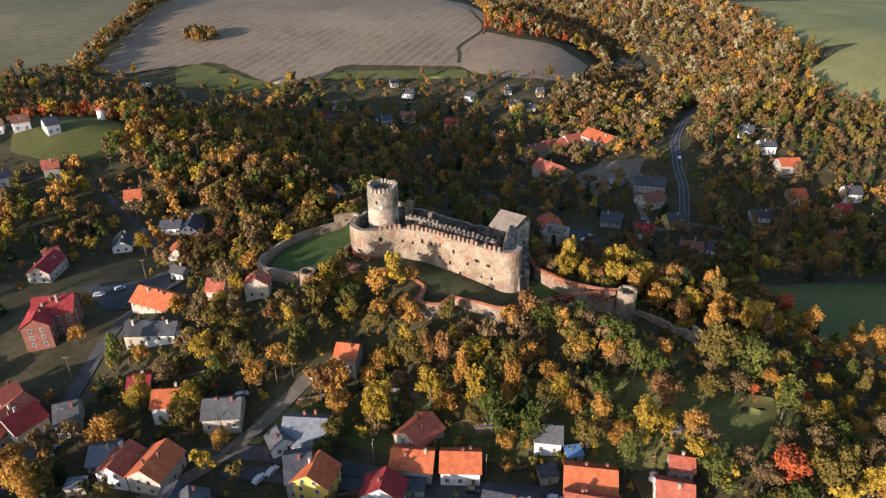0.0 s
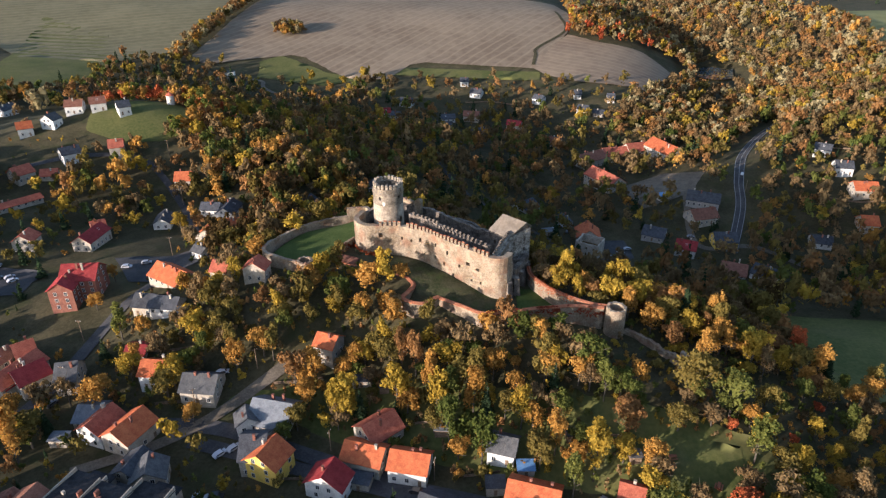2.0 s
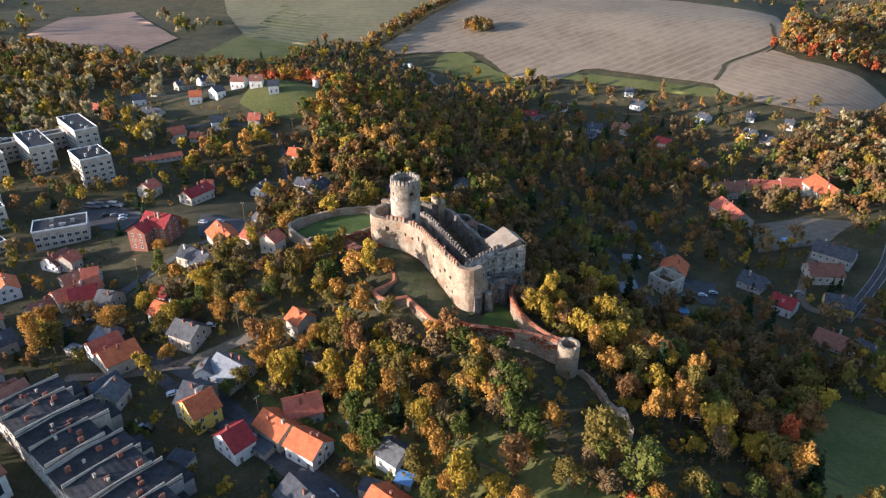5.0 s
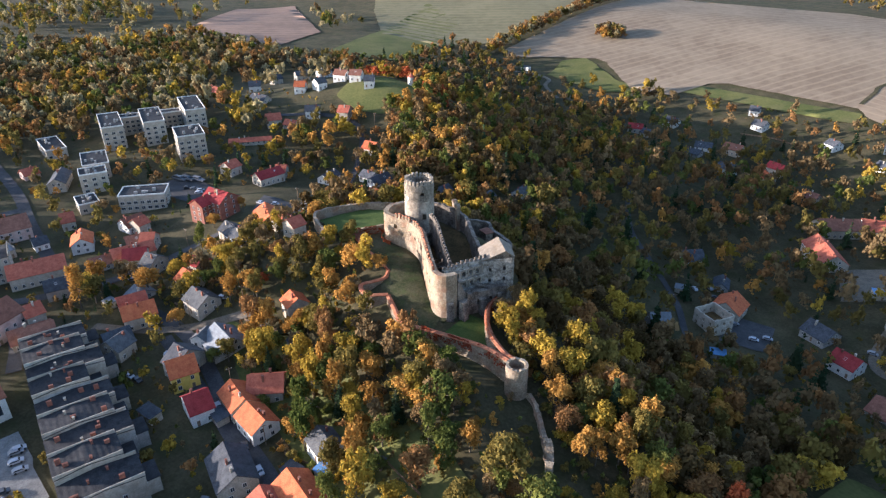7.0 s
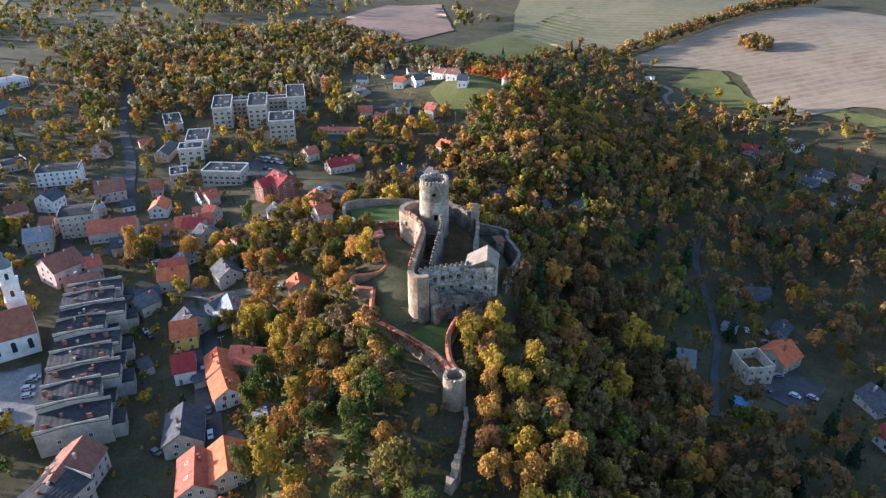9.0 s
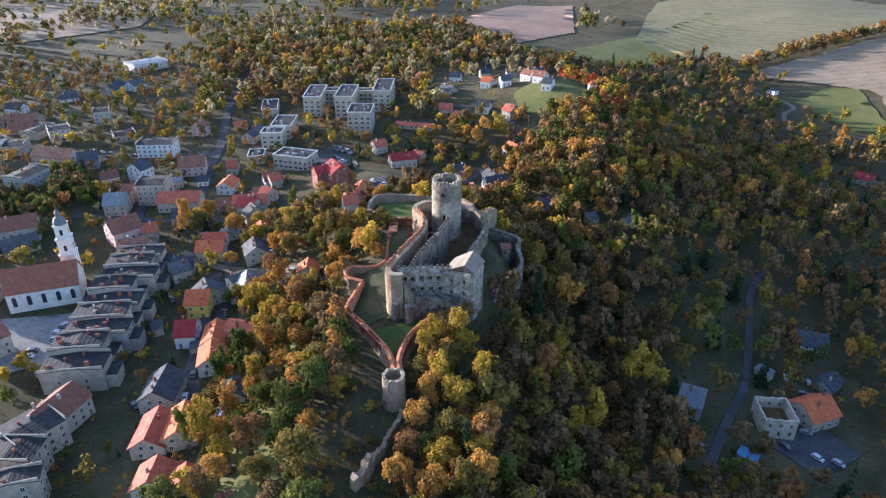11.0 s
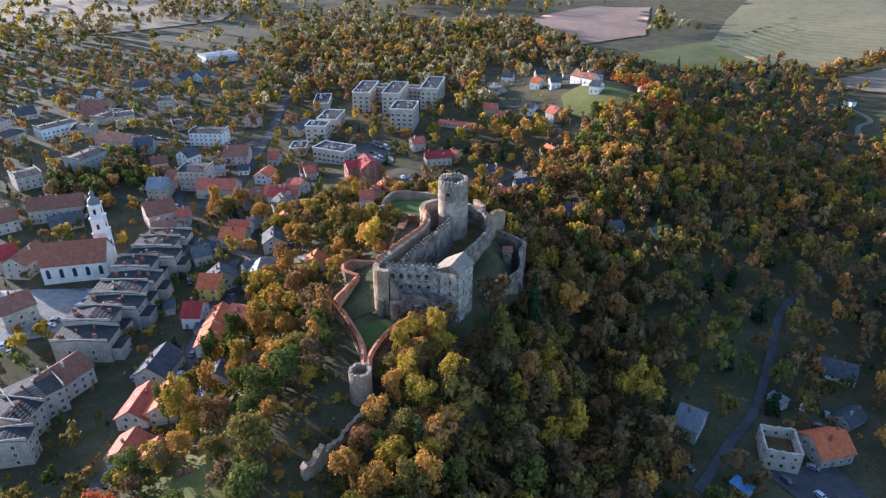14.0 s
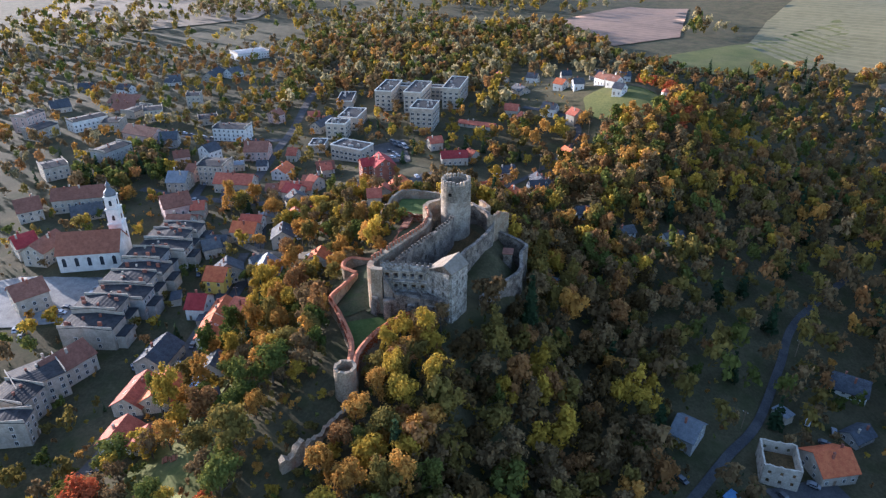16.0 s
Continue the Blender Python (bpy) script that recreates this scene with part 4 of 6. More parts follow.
# the middle of the town
house(-145.4, 114.6, 78, 21.6, 12, 10, 'red', 'cream', 'gable')
house(-125.2, 116.2, 78, 8.5, 9, 8, 'slate', 'grey', 'gable')
house(-160.0, 100.7, 78, 15.3, 14, 13, 'grey', 'cream', 'flat')
house(-198.8, 88.3, 141, 9.5, 11, 11, 'slate', 'white', 'gable')
house(-200.6, 118.1, 86, 14.8, 14, 11, 'brown', 'pink', 'gable')
house(-240.3, 94.7, 78, 22.8, 14, 10, 'grey', 'white', 'flat')
house(-193.4, 141.3, 78, 6.0, 10, 8, 'red', 'cream', 'gable')
house(-163.2, 138.5, 160, 12.0, 9, 8, 'orange', 'white', 'gable')
house(-178.2, 124.1, 89, 6.0, 7, 6, 'slate', 'white', 'gable')
house(-180.2, 109.6, 100, 6.2, 8, 5, 'metal', 'cream', 'flat')
house(-132.5, 150.0, 78, 13.3, 9, 7, 'crimson', 'cream', 'gable')
house(-145.5, 157.0, 78, 9.2, 8, 6, 'brown', 'cream', 'gable')
house(-137.0, 137.4, 83, 8.7, 8, 6, 'brown', 'grey', 'gable')
house(-110.2, 91.0, 117, 13.6, 14, 13, 'brown', 'pink', 'gable')
house(-108.7, 102.8, 93, 6.4, 9, 9, 'red', 'cream', 'gable')
house(-96.2, 98.7, 84, 13.9, 10, 7, 'brown', 'cream', 'gable')
house(-149.4, 82.5, 84, 10.7, 13, 11, 'metal', 'cream', 'gable')
house(-191.8, 72.4, 109, 9.1, 9, 9, 'brown', 'pink', 'gable')
house(-164.0, 87.2, 64, 6.0, 9, 10, 'brown', 'pink', 'gable')
house(-243.2, 33.9, 60, 27.8, 13, 10, 'brown', 'pink', 'gable')
house(-228.4, 55.1, 95, 11.3, 12, 10, 'slate', 'grey', 'gable')
house(-197.0, 29.0, 152, 20.6, 13, 11, 'grey', 'grey', 'flat')
house(-276.0, -16.5, 135, 24.5, 12, 9, 'slate', 'white', 'flat')
house(-271.3, 4.1, 89, 12.9, 14, 8, 'grey', 'cream', 'flat')
house(-344.5, -10.1, 78, 24.4, 22, 7, 'brown', 'cream', 'gable')
house(-321.1, -4.3, 78, 18.4, 16, 7, 'brown', 'cream', 'gable')
house(-308.8, 8.2, 159, 21.5, 12, 6, 'grey', 'cream', 'flat')
house(-293.9, 25.2, 109, 13.4, 14, 10, 'grey', 'cream', 'flat')
house(-329.2, 47.4, 96, 10.7, 13, 11, 'grey', 'cream', 'flat')
house(-280.2, 68.5, 107, 13.8, 13, 6, 'slate', 'cream', 'flat')
house(-276.0, 119.5, 143, 7.7, 10, 10, 'brown', 'pink', 'gable')
house(-127.4, 37.1, 100, 25.8, 13, 12, 'brown', 'cream', 'gable')
house(-114.8, 44.4, 113, 14.7, 12, 7, 'grey', 'cream', 'gable')
house(-374.4, -21.6, 63, 13.4, 10, 8, 'slate', 'white', 'gable')
house(-392.5, -61.6, 96, 12.0, 12, 6, 'slate', 'grey', 'gable')
house(-402.2, 8.0, 71, 7.5, 8, 6, 'slate', 'white', 'gable')
house(-251.6, 155.6, 153, 20.3, 9, 8, 'slate', 'cream', 'gable')
house(-65.0, 118.6, 113, 7.7, 9, 8, 'grey', 'cream', 'gable')
house(-104.5, 204.6, 157, 17.0, 11, 6.5, 'orange', 'cream', 'gable')
house(-79.6, 198.4, 179, 6, 8, 8, 'red', 'cream', 'gable')
house(-103.8, 185.4, 2, 7.5, 9, 7, 'slate', 'cream', 'gable')
house(-83.4, 155.3, 4, 8.2, 9, 8.5, 'orange', 'white', 'gable')
house(-65.8, 151.6, 5, 10.7, 10, 8, 'grey', 'cream', 'gable')
house(-40.4, 147.0, 176, 12.5, 13, 7, 'metal', 'cream', 'gable')
house(-30.5, 171.6, 169, 6.9, 8, 8, 'orange', 'cream', 'gable')
house(-79.1, 132.0, 77, 11.6, 10, 9, 'orange', 'cream', 'gable')
house(-89.4, 133.4, 80, 10.1, 9, 8, 'red', 'white', 'gable')
house(-34.7, 128.6, 77, 8.7, 11, 10, 'orange', 'yellow', 'gable')
house(-39.7, 131.6, 12, 6.9, 12, 10, 'slate', 'cream', 'gable')
house(-8.4, 135.3, 173, 11.5, 9, 8, 'orange', 'cream', 'gable')
house(4.9, 134.2, 178, 10.8, 9, 8, 'orange', 'white', 'gable')
house(-7.0, 144.8, 51, 11.0, 10, 8, 'red', 'cream', 'gable')
house(-15.8, 124.9, 81, 7.1, 11, 9, 'crimson', 'white', 'gable')
house(30.2, 141.6, 172, 7.5, 8, 7, 'grey', 'white', 'gable')
house(39.4, 126.9, 172, 13.3, 11, 8, 'orange', 'cream', 'gable')
house(60.0, 121.2, 168, 8.9, 10, 8, 'red', 'white', 'gable')
house(64.3, 129.5, 169, 6, 6, 6, 'red', 'cream', 'gable')
house(-126.0, 149.6, 60, 9.5, 10, 9, 'crimson', 'cream', 'gable')
house(-136.0, 159.8, 50, 6, 10, 9, 'red', 'cream', 'gable')
house(-113.3, 152.1, 21, 6.2, 11, 9, 'grey', 'cream', 'gable')
house(-97.2, 139.2, 6, 6.5, 10, 5, 'metal', 'cream', 'gable')
house(-96.6, 165.2, 12, 6.4, 8, 4, 'crimson', 'cream', 'gable')
house(-172.1, 253.0, 44, 6, 8, 7, 'red', 'cream', 'gable')
house(-208.2, 327.2, 30, 7.5, 10, 9, 'red', 'cream', 'gable')
house(-158.8, 310.0, 16, 8.2, 10, 8, 'orange', 'cream', 'gable')
house(-131.7, 286.5, 6, 9.3, 8, 6, 'slate', 'white', 'gable')
house(-108.8, 270.1, 17, 13.2, 11, 8, 'orange', 'cream', 'gable')
house(-104.4, 226.0, 159, 6, 5, 5, 'grey', 'white', 'gable')
house(-319.4, 321.9, 58, 8.7, 9, 8, 'slate', 'white', 'gable')
house(-346.8, 357.0, 89, 8.0, 9, 8, 'slate', 'cream', 'gable')
house(-351.2, 385.6, 76, 11.9, 9, 8, 'grey', 'cream', 'gable')
house(-352.4, 409.8, 84, 12.1, 9, 8, 'slate', 'white', 'gable')
house(-254.8, 359.6, 24, 9.8, 9, 8, 'brown', 'white', 'gable')
house(-241.1, 363.0, 37, 8.7, 9, 8, 'brown', 'white', 'gable')
house(-222.8, 360.8, 45, 6.9, 9, 8, 'slate', 'white', 'gable')
house(-269.5, 332.2, 43, 7.8, 9, 8, 'orange', 'white', 'gable')
house(-258.9, 342.0, 87, 7.4, 9, 8, 'grey', 'white', 'gable')
house(-281.8, 304.6, 17, 13.7, 9, 6, 'slate', 'cream', 'gable')
house(-229.3, 314.9, 53, 9.7, 9, 8, 'slate', 'white', 'gable')
house(-241.2, 290.4, 67, 9.6, 10, 8, 'red', 'cream', 'gable')
house(-229.6, 297.2, 22, 8.3, 8, 5, 'red', 'cream', 'gable')
house(-341.2, 300.2, 2, 19.9, 9, 7, 'red', 'cream', 'gable')
house(-226.6, 264.0, 60, 26.6, 7, 4, 'red', 'cream', 'gable')
house(-192.8, 231.7, 104, 8.2, 9, 8, 'red', 'cream', 'gable')
house(-167.6, 241.5, 93, 15.8, 9, 8, 'crimson', 'cream', 'gable')
house(-64.0, 194.4, 93, 6, 8, 8, 'red', 'cream', 'gable')
house(-95.1, 183.8, 0, 10.3, 8, 6, 'slate', 'white', 'gable')
house(-159.4, 164.3, 105, 6, 8, 8, 'red', 'cream', 'gable')
house(-87.4, 99.4, 83, 11.1, 12, 11, 'brown', 'cream', 'gable')
house(-70.6, 120.3, 86, 9.0, 10, 7, 'slate', 'cream', 'gable')
house(-47.2, 142.6, 120, 6, 7, 6, 'grey', 'white', 'gable')
house(-166.4, 163.3, 100, 10.2, 10, 7, 'brown', 'white', 'gable')
house(-132.4, 150.6, 80, 17.5, 9, 8, 'red', 'cream', 'gable')
house(-116.3, 14.9, 121, 11.2, 14, 11, 'brown', 'cream', 'gable')
house(-273.4, -55.0, 162, 17.5, 13, 13, 'slate', 'pink', 'flat')
house(-255.0, -39.7, 155, 18.2, 14, 9, 'grey', 'cream', 'flat')
house(-174.4, 3.2, 127, 13.4, 14, 9, 'grey', 'cream', 'flat')
house(-323.9, -55.6, 122, 13.6, 14, 9, 'slate', 'cream', 'gable')
house(-425.4, 41.2, 172, 29.4, 12, 9, 'slate', 'cream', 'gable')
house(-432.0, 57.8, 144, 14.0, 12, 9, 'grey', 'white', 'gable')
house(-523.0, 57.4, 121, 34, 25, 8, 'metal', 'white', 'flat')
house(-406.4, 10.6, 113, 9.5, 14, 8, 'grey', 'white', 'gable')
house(-279.7, 146.8, 97, 8.4, 9, 6, 'red', 'pink', 'gable')
house(-73.4, 32.9, 130, 9.2, 12, 11, 'crimson', 'cream', 'gable')
house(-68.7, 44.0, 166, 16.7, 11, 11, 'brown', 'cream', 'gable')
house(-25.9, 56.2, 130, 11.9, 12, 12, 'brown', 'cream', 'gable')
house(20.4, 88.7, 147, 15.6, 12, 11, 'brown', 'cream', 'gable')
house(39.8, 82.3, 164, 9.3, 14, 10, 'slate', 'cream', 'flat')
house(51.6, 85.0, 2, 6, 14, 10, 'slate', 'cream', 'flat')
house(-46.6, 622.8, 10, 7.5, 9, 7, 'slate', 'white', 'gable')
house(-32.0, 600.9, 169, 10.2, 10, 7, 'slate', 'white', 'gable')
house(-91.0, 569.0, 174, 11.1, 9, 7, 'slate', 'white', 'gable')
house(-103.8, 534.7, 27, 11.1, 9, 7, 'crimson', 'cream', 'gable')
house(-92.6, 533.9, 169, 7.3, 8, 6, 'slate', 'cream', 'gable')
house(-50.0, 544.2, 19, 11.9, 9, 6, 'slate', 'white', 'gable')
house(-30.4, 552.4, 178, 13.2, 10, 8, 'brown', 'cream', 'gable')
house(-50.2, 528.0, 1, 12.1, 9, 5, 'slate', 'grey', 'gable')
house(-18.4, 515.7, 2, 14.7, 9, 7, 'slate', 'white', 'gable')
house(7.6, 537.3, 170, 11.6, 9, 8, 'crimson', 'cream', 'gable')
house(7.0, 520.8, 147, 9.9, 9, 7, 'orange', 'cream', 'gable')
house(25.6, 589.4, 153, 8.9, 9, 7, 'slate', 'white', 'gable')
house(59.3, 596.6, 3, 6.2, 9, 7, 'slate', 'white', 'gable')
house(64.2, 568.2, 157, 8.8, 9, 6, 'slate', 'white', 'gable')
house(87.8, 589.6, 2, 6.1, 9, 7, 'slate', 'white', 'gable')
house(77.2, 561.5, 167, 8.8, 8, 5, 'slate', 'cream', 'gable')
house(41.7, 507.0, 166, 9.3, 9, 7, 'brown', 'cream', 'gable')
house(67.6, 472.4, 43, 23.1, 13, 10, 'brown', 'cream', 'gable')
house(86.2, 486.8, 23, 19.3, 13, 10, 'red', 'cream', 'gable')
house(104.4, 494.7, 23, 20.6, 13, 10, 'red', 'cream', 'gable')
house(121.6, 483.7, 122, 28.5, 15, 12, 'orange', 'cream', 'gable')
house(76.0, 425.6, 128, 26.1, 14, 11, 'red', 'cream', 'gable')
house(131.2, 386.6, 167, 18.3, 12, 8, 'slate', 'grey', 'gable')
house(127.8, 370.0, 24, 15.7, 12, 8, 'brown', 'cream', 'gable')
house(99.8, 350.4, 160, 11.7, 11, 7, 'slate', 'grey', 'gable')
house(114.8, 335.8, 165, 10.3, 10, 8, 'crimson', 'white', 'gable')
house(136.5, 347.6, 7, 12.1, 11, 8, 'slate', 'yellow', 'gable')
house(135.7, 317.0, 167, 11.7, 13, 6, 'brown', 'grey', 'gable')
house(150.2, 313.1, 144, 11.6, 11, 7, 'slate', 'white', 'gable')
house(214.4, 447.6, 156, 9.5, 9, 8, 'slate', 'white', 'gable')
house(219.7, 425.6, 178, 10.0, 10, 8, 'slate', 'white', 'gable')
house(225.2, 403.6, 4, 13.5, 11, 8, 'orange', 'cream', 'gable')
house(218.4, 372.9, 1, 8.6, 11, 8, 'orange', 'cream', 'gable')
house(249.6, 369.7, 175, 9.5, 10, 8, 'slate', 'white', 'gable')
house(237.7, 355.4, 164, 9.0, 9, 7, 'crimson', 'white', 'gable')
house(189.4, 355.8, 173, 10.5, 9, 6, 'slate', 'white', 'gable')
house(224.0, 331.0, 166, 7.7, 9, 5, 'slate', 'cream', 'gable')
house(62.4, 343.2, 94, 12.9, 13, 9, 'orange', 'cream', 'gable')
house(25.8, 375.3, 53, 12.5, 12, 6, 'slate', 'white', 'gable')
house(49.8, 299.4, 45, 8.1, 12, 9, 'metal', 'grey', 'gable')
house(49.6, 362.9, 111, 9.8, 7, 5, 'slate', 'grey', 'gable')
house(-58.5, 335.2, 103, 9.8, 6, 5, 'grey', 'white', 'gable')
house(-84.2, 299.4, 93, 8.8, 8, 6, 'slate', 'white', 'gable')
house(-121.5, 285.2, 95, 13.2, 9, 7, 'slate', 'white', 'gable')
house(-116.2, 256.8, 90, 11.9, 11, 9, 'orange', 'cream', 'gable')
house(-64.2, 313.2, 103, 9.4, 7, 5, 'grey', 'white', 'gable')
house(-148.6, 269.8, 109, 11.5, 8, 6, 'slate', 'white', 'gable')
house(29.8, 84.4, 130, 14.0, 13, 10, 'slate', 'cream', 'flat')
house(17.4, 119.0, 166, 13.9, 11, 9, 'slate', 'cream', 'gable')
house(38.5, 118.6, 168, 13.9, 10, 8, 'red', 'cream', 'gable')


def school():
    root = house(-138.8, 198.0, 15, 13, 12, 13, "crimson", "brick", "gable", "school_building")
    tagged(root, "tall red brick school with steep crimson roof", "school")
    wing = house(-141.5, 191.5, 105, 12, 9, 12, "crimson", "brick", "gable", "school_wing")
    tagged(wing, "red brick gabled wing of the school", "school")


def church(x, y, deg):
    """White church: nave with arched windows and a tall side tower with an onion cap."""
    g = float(height(x, y))
    SPOTS.append((x, y, 19))
    root = thing("church", x, y, g, deg, "white plastered church with red-brown roof and domed tower", "church")
    L, W, eave, ridge = 13.0, 7.5, 9.0, 16.0
    V = [(a * L, b * W, z) for z in (-2, eave) for a, b in ((-1, -1), (1, -1), (1, 1), (-1, 1))] + [(-L, 0, ridge), (L, 0, ridge)]
    under(new("nave", mesh_of("nave", V, [(0, 1, 5, 4), (1, 2, 6, 9, 5), (2, 3, 7, 6), (3, 0, 4, 8, 7), (4, 5, 9, 8), (6, 7, 8, 9)], "white")), root)
    slab_roof("nave_roof", [(-L - 0.5, -W - 0.6, eave - 0.45), (L + 0.5, -W - 0.6, eave - 0.45), (L + 0.5, W + 0.6, eave - 0.45), (-L - 0.5, W + 0.6, eave - 0.45)], [(-L - 0.5, 0, ridge + 0.2), (L + 0.5, 0, ridge + 0.2)], 0.3, "church", root)
    for low, high in ((-W - 0.2, -W), (W, W + 0.2)):
        V, F = blocks([(-L - 0.15, low, eave - 0.9, L + 0.15, high, eave - 0.5)])
        under(new("cornice", mesh_of("cornice", V, F, "cream")), root)
    arch = [(-0.8, 0), (0.8, 0), (0.8, 3.4)] + [(0.8 * math.cos(radians(a)), 3.4 + 0.8 * math.sin(radians(a))) for a in range(20, 161, 20)] + [(-0.8, 3.4)]
    n = len(arch)
    V = [(a, d, b) for d in (-0.08, 0.1) for a, b in arch]
    F = [tuple(range(n)), tuple(range(2 * n - 1, n - 1, -1))] + [(i, n + i, n + (i + 1) % n, (i + 1) % n) for i in range(n)]
    pane = mesh_of("arched_window", V, F, "glass")
    for side in (-1, 1):
        for k in range(5):
            under(new("arched_window", pane), root, "tall arched window").matrix_basis = pose(-L + 2.6 + 5.2 * k, side * W, 2.6, 0, 0, 0)
    under(new("arched_window", pane), root).matrix_basis = pose(-L, 0, 4, 0, 0, 90)
    tx, ty, r = 9.0, 10.0, 3.0
    V, F = blocks([(tx - r, ty - r, -2, tx + r, ty + r, 15), (tx - r - 0.25, ty - r - 0.25, 15, tx + r + 0.25, ty + r + 0.25, 15.5), (tx - 2.7, ty - 2.7, 15.5, tx + 2.7, ty + 2.7, 22), (tx - 3, ty - 3, 22, tx + 3, ty + 3, 22.5),
                   (tx - 2.3, ty - 2.3, 22.5, tx + 2.3, ty + 2.3, 28), (tx - 2.6, ty - 2.6, 28, tx + 2.6, ty + 2.6, 28.4)])
    tower = under(new("tower", mesh_of("tower", V, F, "white")), root, "white stepped bell tower")
    small = mesh_of("arched_window", [(a * 0.75, d, b * 0.6) for d in (-0.08, 0.1) for a, b in arch], [tuple(range(n)), tuple(range(2 * n - 1, n - 1, -1))] + [(i, n + i, n + (i + 1) % n, (i + 1) % n) for i in range(n)], "glass")
    for z, rr in ((17, 2.7), (24, 2.3), (8, 3.0)):
        for q in range(4):
            ob = under(new("arched_window", small), tower)
            a = radians(90 * q)
            ob.matrix_basis = pose(tx + rr * math.cos(a), ty + rr * math.sin(a), z, 0, 0, 90 * q + 90)
    prof = [(2.5, 28.4), (2.6, 29.2), (2.2, 30.4), (1.3, 31.4), (0.9, 31.9), (0.9, 33.0), (1.15, 33.2), (0.7, 34.0), (0.15, 34.8), (0.08, 36.5)]
    seg = 16
    V = [(tx + q * math.cos(2 * math.pi * i / seg), ty + q * math.sin(2 * math.pi * i / seg), z) for q, z in prof for i in range(seg)]
    F = [(j * seg + i, j * seg + (i + 1) % seg, (j + 1) * seg + (i + 1) % seg, (j + 1) * seg + i) for j in range(len(prof) - 1) for i in range(seg)]
    under(new("dome", mesh_of("dome", V, F, "metal")), tower, "pale metal domed cap with lantern")


def clinic(x, y, deg, length, width, tall):
    """A flat-roofed panel block with bands of windows."""
    g = float(height(x, y))
    SPOTS.append((x, y, max(length, width) / 2 + 3))
    root = thing("clinic_block", x, y, g, deg, "pale flat-roofed concrete hospital block", "hospital", "hospital blocks")
    L, W = length / 2, width / 2
    V, F = blocks([(-L, -W, -4, L, W, tall)])
    under(new("wall", mesh_of("wall", V, F, "cream")), root)
    V, F = blocks([(-L - 0.15, -W - 0.15, tall, L + 0.15, -W + 0.2, tall + 0.7), (-L - 0.15, W - 0.2, tall, L + 0.15, W + 0.15, tall + 0.7), (-L - 0.15, -W + 0.2, tall, -L + 0.2, W - 0.2, tall + 0.7), (L - 0.2, -W + 0.2, tall, L + 0.15, W - 0.2, tall + 0.7)])
    under(new("parapet", mesh_of("parapet", V, F, "white")), root)
    V, F = blocks([(-L + 0.2, -W + 0.2, tall - 0.1, L - 0.2, W - 0.2, tall + 0.12)])
    under(new("roof", mesh_of("roof", V, F, "bitumen")), root, "dark felt roof")
    for k in range(5):
        a, b = RNG.uniform(-L + 2, L - 2), RNG.uniform(-W + 2, W - 2)
        V, F = blocks([(a - 0.8, b - 0.6, tall + 0.1, a + 0.8, b + 0.6, tall + RNG.uniform(0.9, 2.2))])
        under(new("roof_vent", mesh_of("roof_vent", V, F, "grey")), root)
    for f in range(int(tall / 3.1)):
        for side in (-1, 1):
            for k in range(int(length / 3.2)):
                put_window(root, -L + length * (k + 0.5) / int(length / 3.2), side * (W + 0.02), 1.0 + 3.1 * f, 0 if side < 0 else 180, 1.9, 1.5)
            for k in range(int(width / 4)):
                put_window(root, side * (L + 0.02), -W + width * (k + 0.5) / int(width / 4), 1.0 + 3.1 * f, 90 if side > 0 else -90, 1.9, 1.5)
    return root


school()
church(-62, 68.0, 94)
for x, y, deg, length, width, tall in ((-300, 204, -15, 36, 13, 15), (-286, 226, -17, 36, 13, 15), (-288, 255, -17, 38, 13, 15), (-235, 228, -17, 22, 16, 15), (-305, 232, 73, 40, 9, 11), (-188, 179, 57, 23, 14, 8.5),
                                      (-255, 177, -15, 25, 14, 9), (-231, 168, -15, 12, 14, 11), (-315, 170, -5, 30, 12, 6), (-209, 156, -8, 14, 10, 5)):
    clinic(x, y, deg, length, width, tall)
for k, (roof, wall) in enumerate((("grey", "cream"), ("slate", "cream"), ("slate", "cream"), ("slate", "grey"), ("grey", "cream"), ("slate", "cream"), ("slate", "grey"), ("grey", "cream"), ("slate", "cream"))):
    depth, tall = (20, 18, 22, 16, 21, 19, 22, 17, 20)[k], (9.2, 10.6, 9.8, 11.4, 9.4, 10.9, 10.0, 11.6, 9.6)[k]
    row = house(-78 + 9.8 * k, 102.5 - 1.4 * k - (21 - depth) / 2, 172, 9.8, depth, tall, roof, wall, "flat")
    for c in range(3):
        a, b, h = RNG.uniform(-4, 4), RNG.uniform(-depth * 0.4, depth * 0.4), RNG.uniform(0.7, 1.5)
        V, F = blocks([(a - 0.3, b - 0.7, tall - 1.0, a + 0.3, b + 0.7, tall + h)])
        under(new("chimney", mesh_of("chimney", V, F, "brick")), row, "red brick chimney stack")
    V, F = blocks([(-3.5, -depth * 0.5 - 3.5, -1, 3.5, -depth * 0.5 - 0.1, tall * 0.55)])
    under(new("rear_wing", mesh_of("rear_wing", V, F, wall)), row)
    V, F = blocks([(-3.8, -depth * 0.5 - 3.8, tall * 0.55, 3.8, -depth * 0.5 - 0.1, tall * 0.55 + 0.2)])
    under(new("wing_roof", mesh_of("wing_roof", V, F, "bitumen")), row)


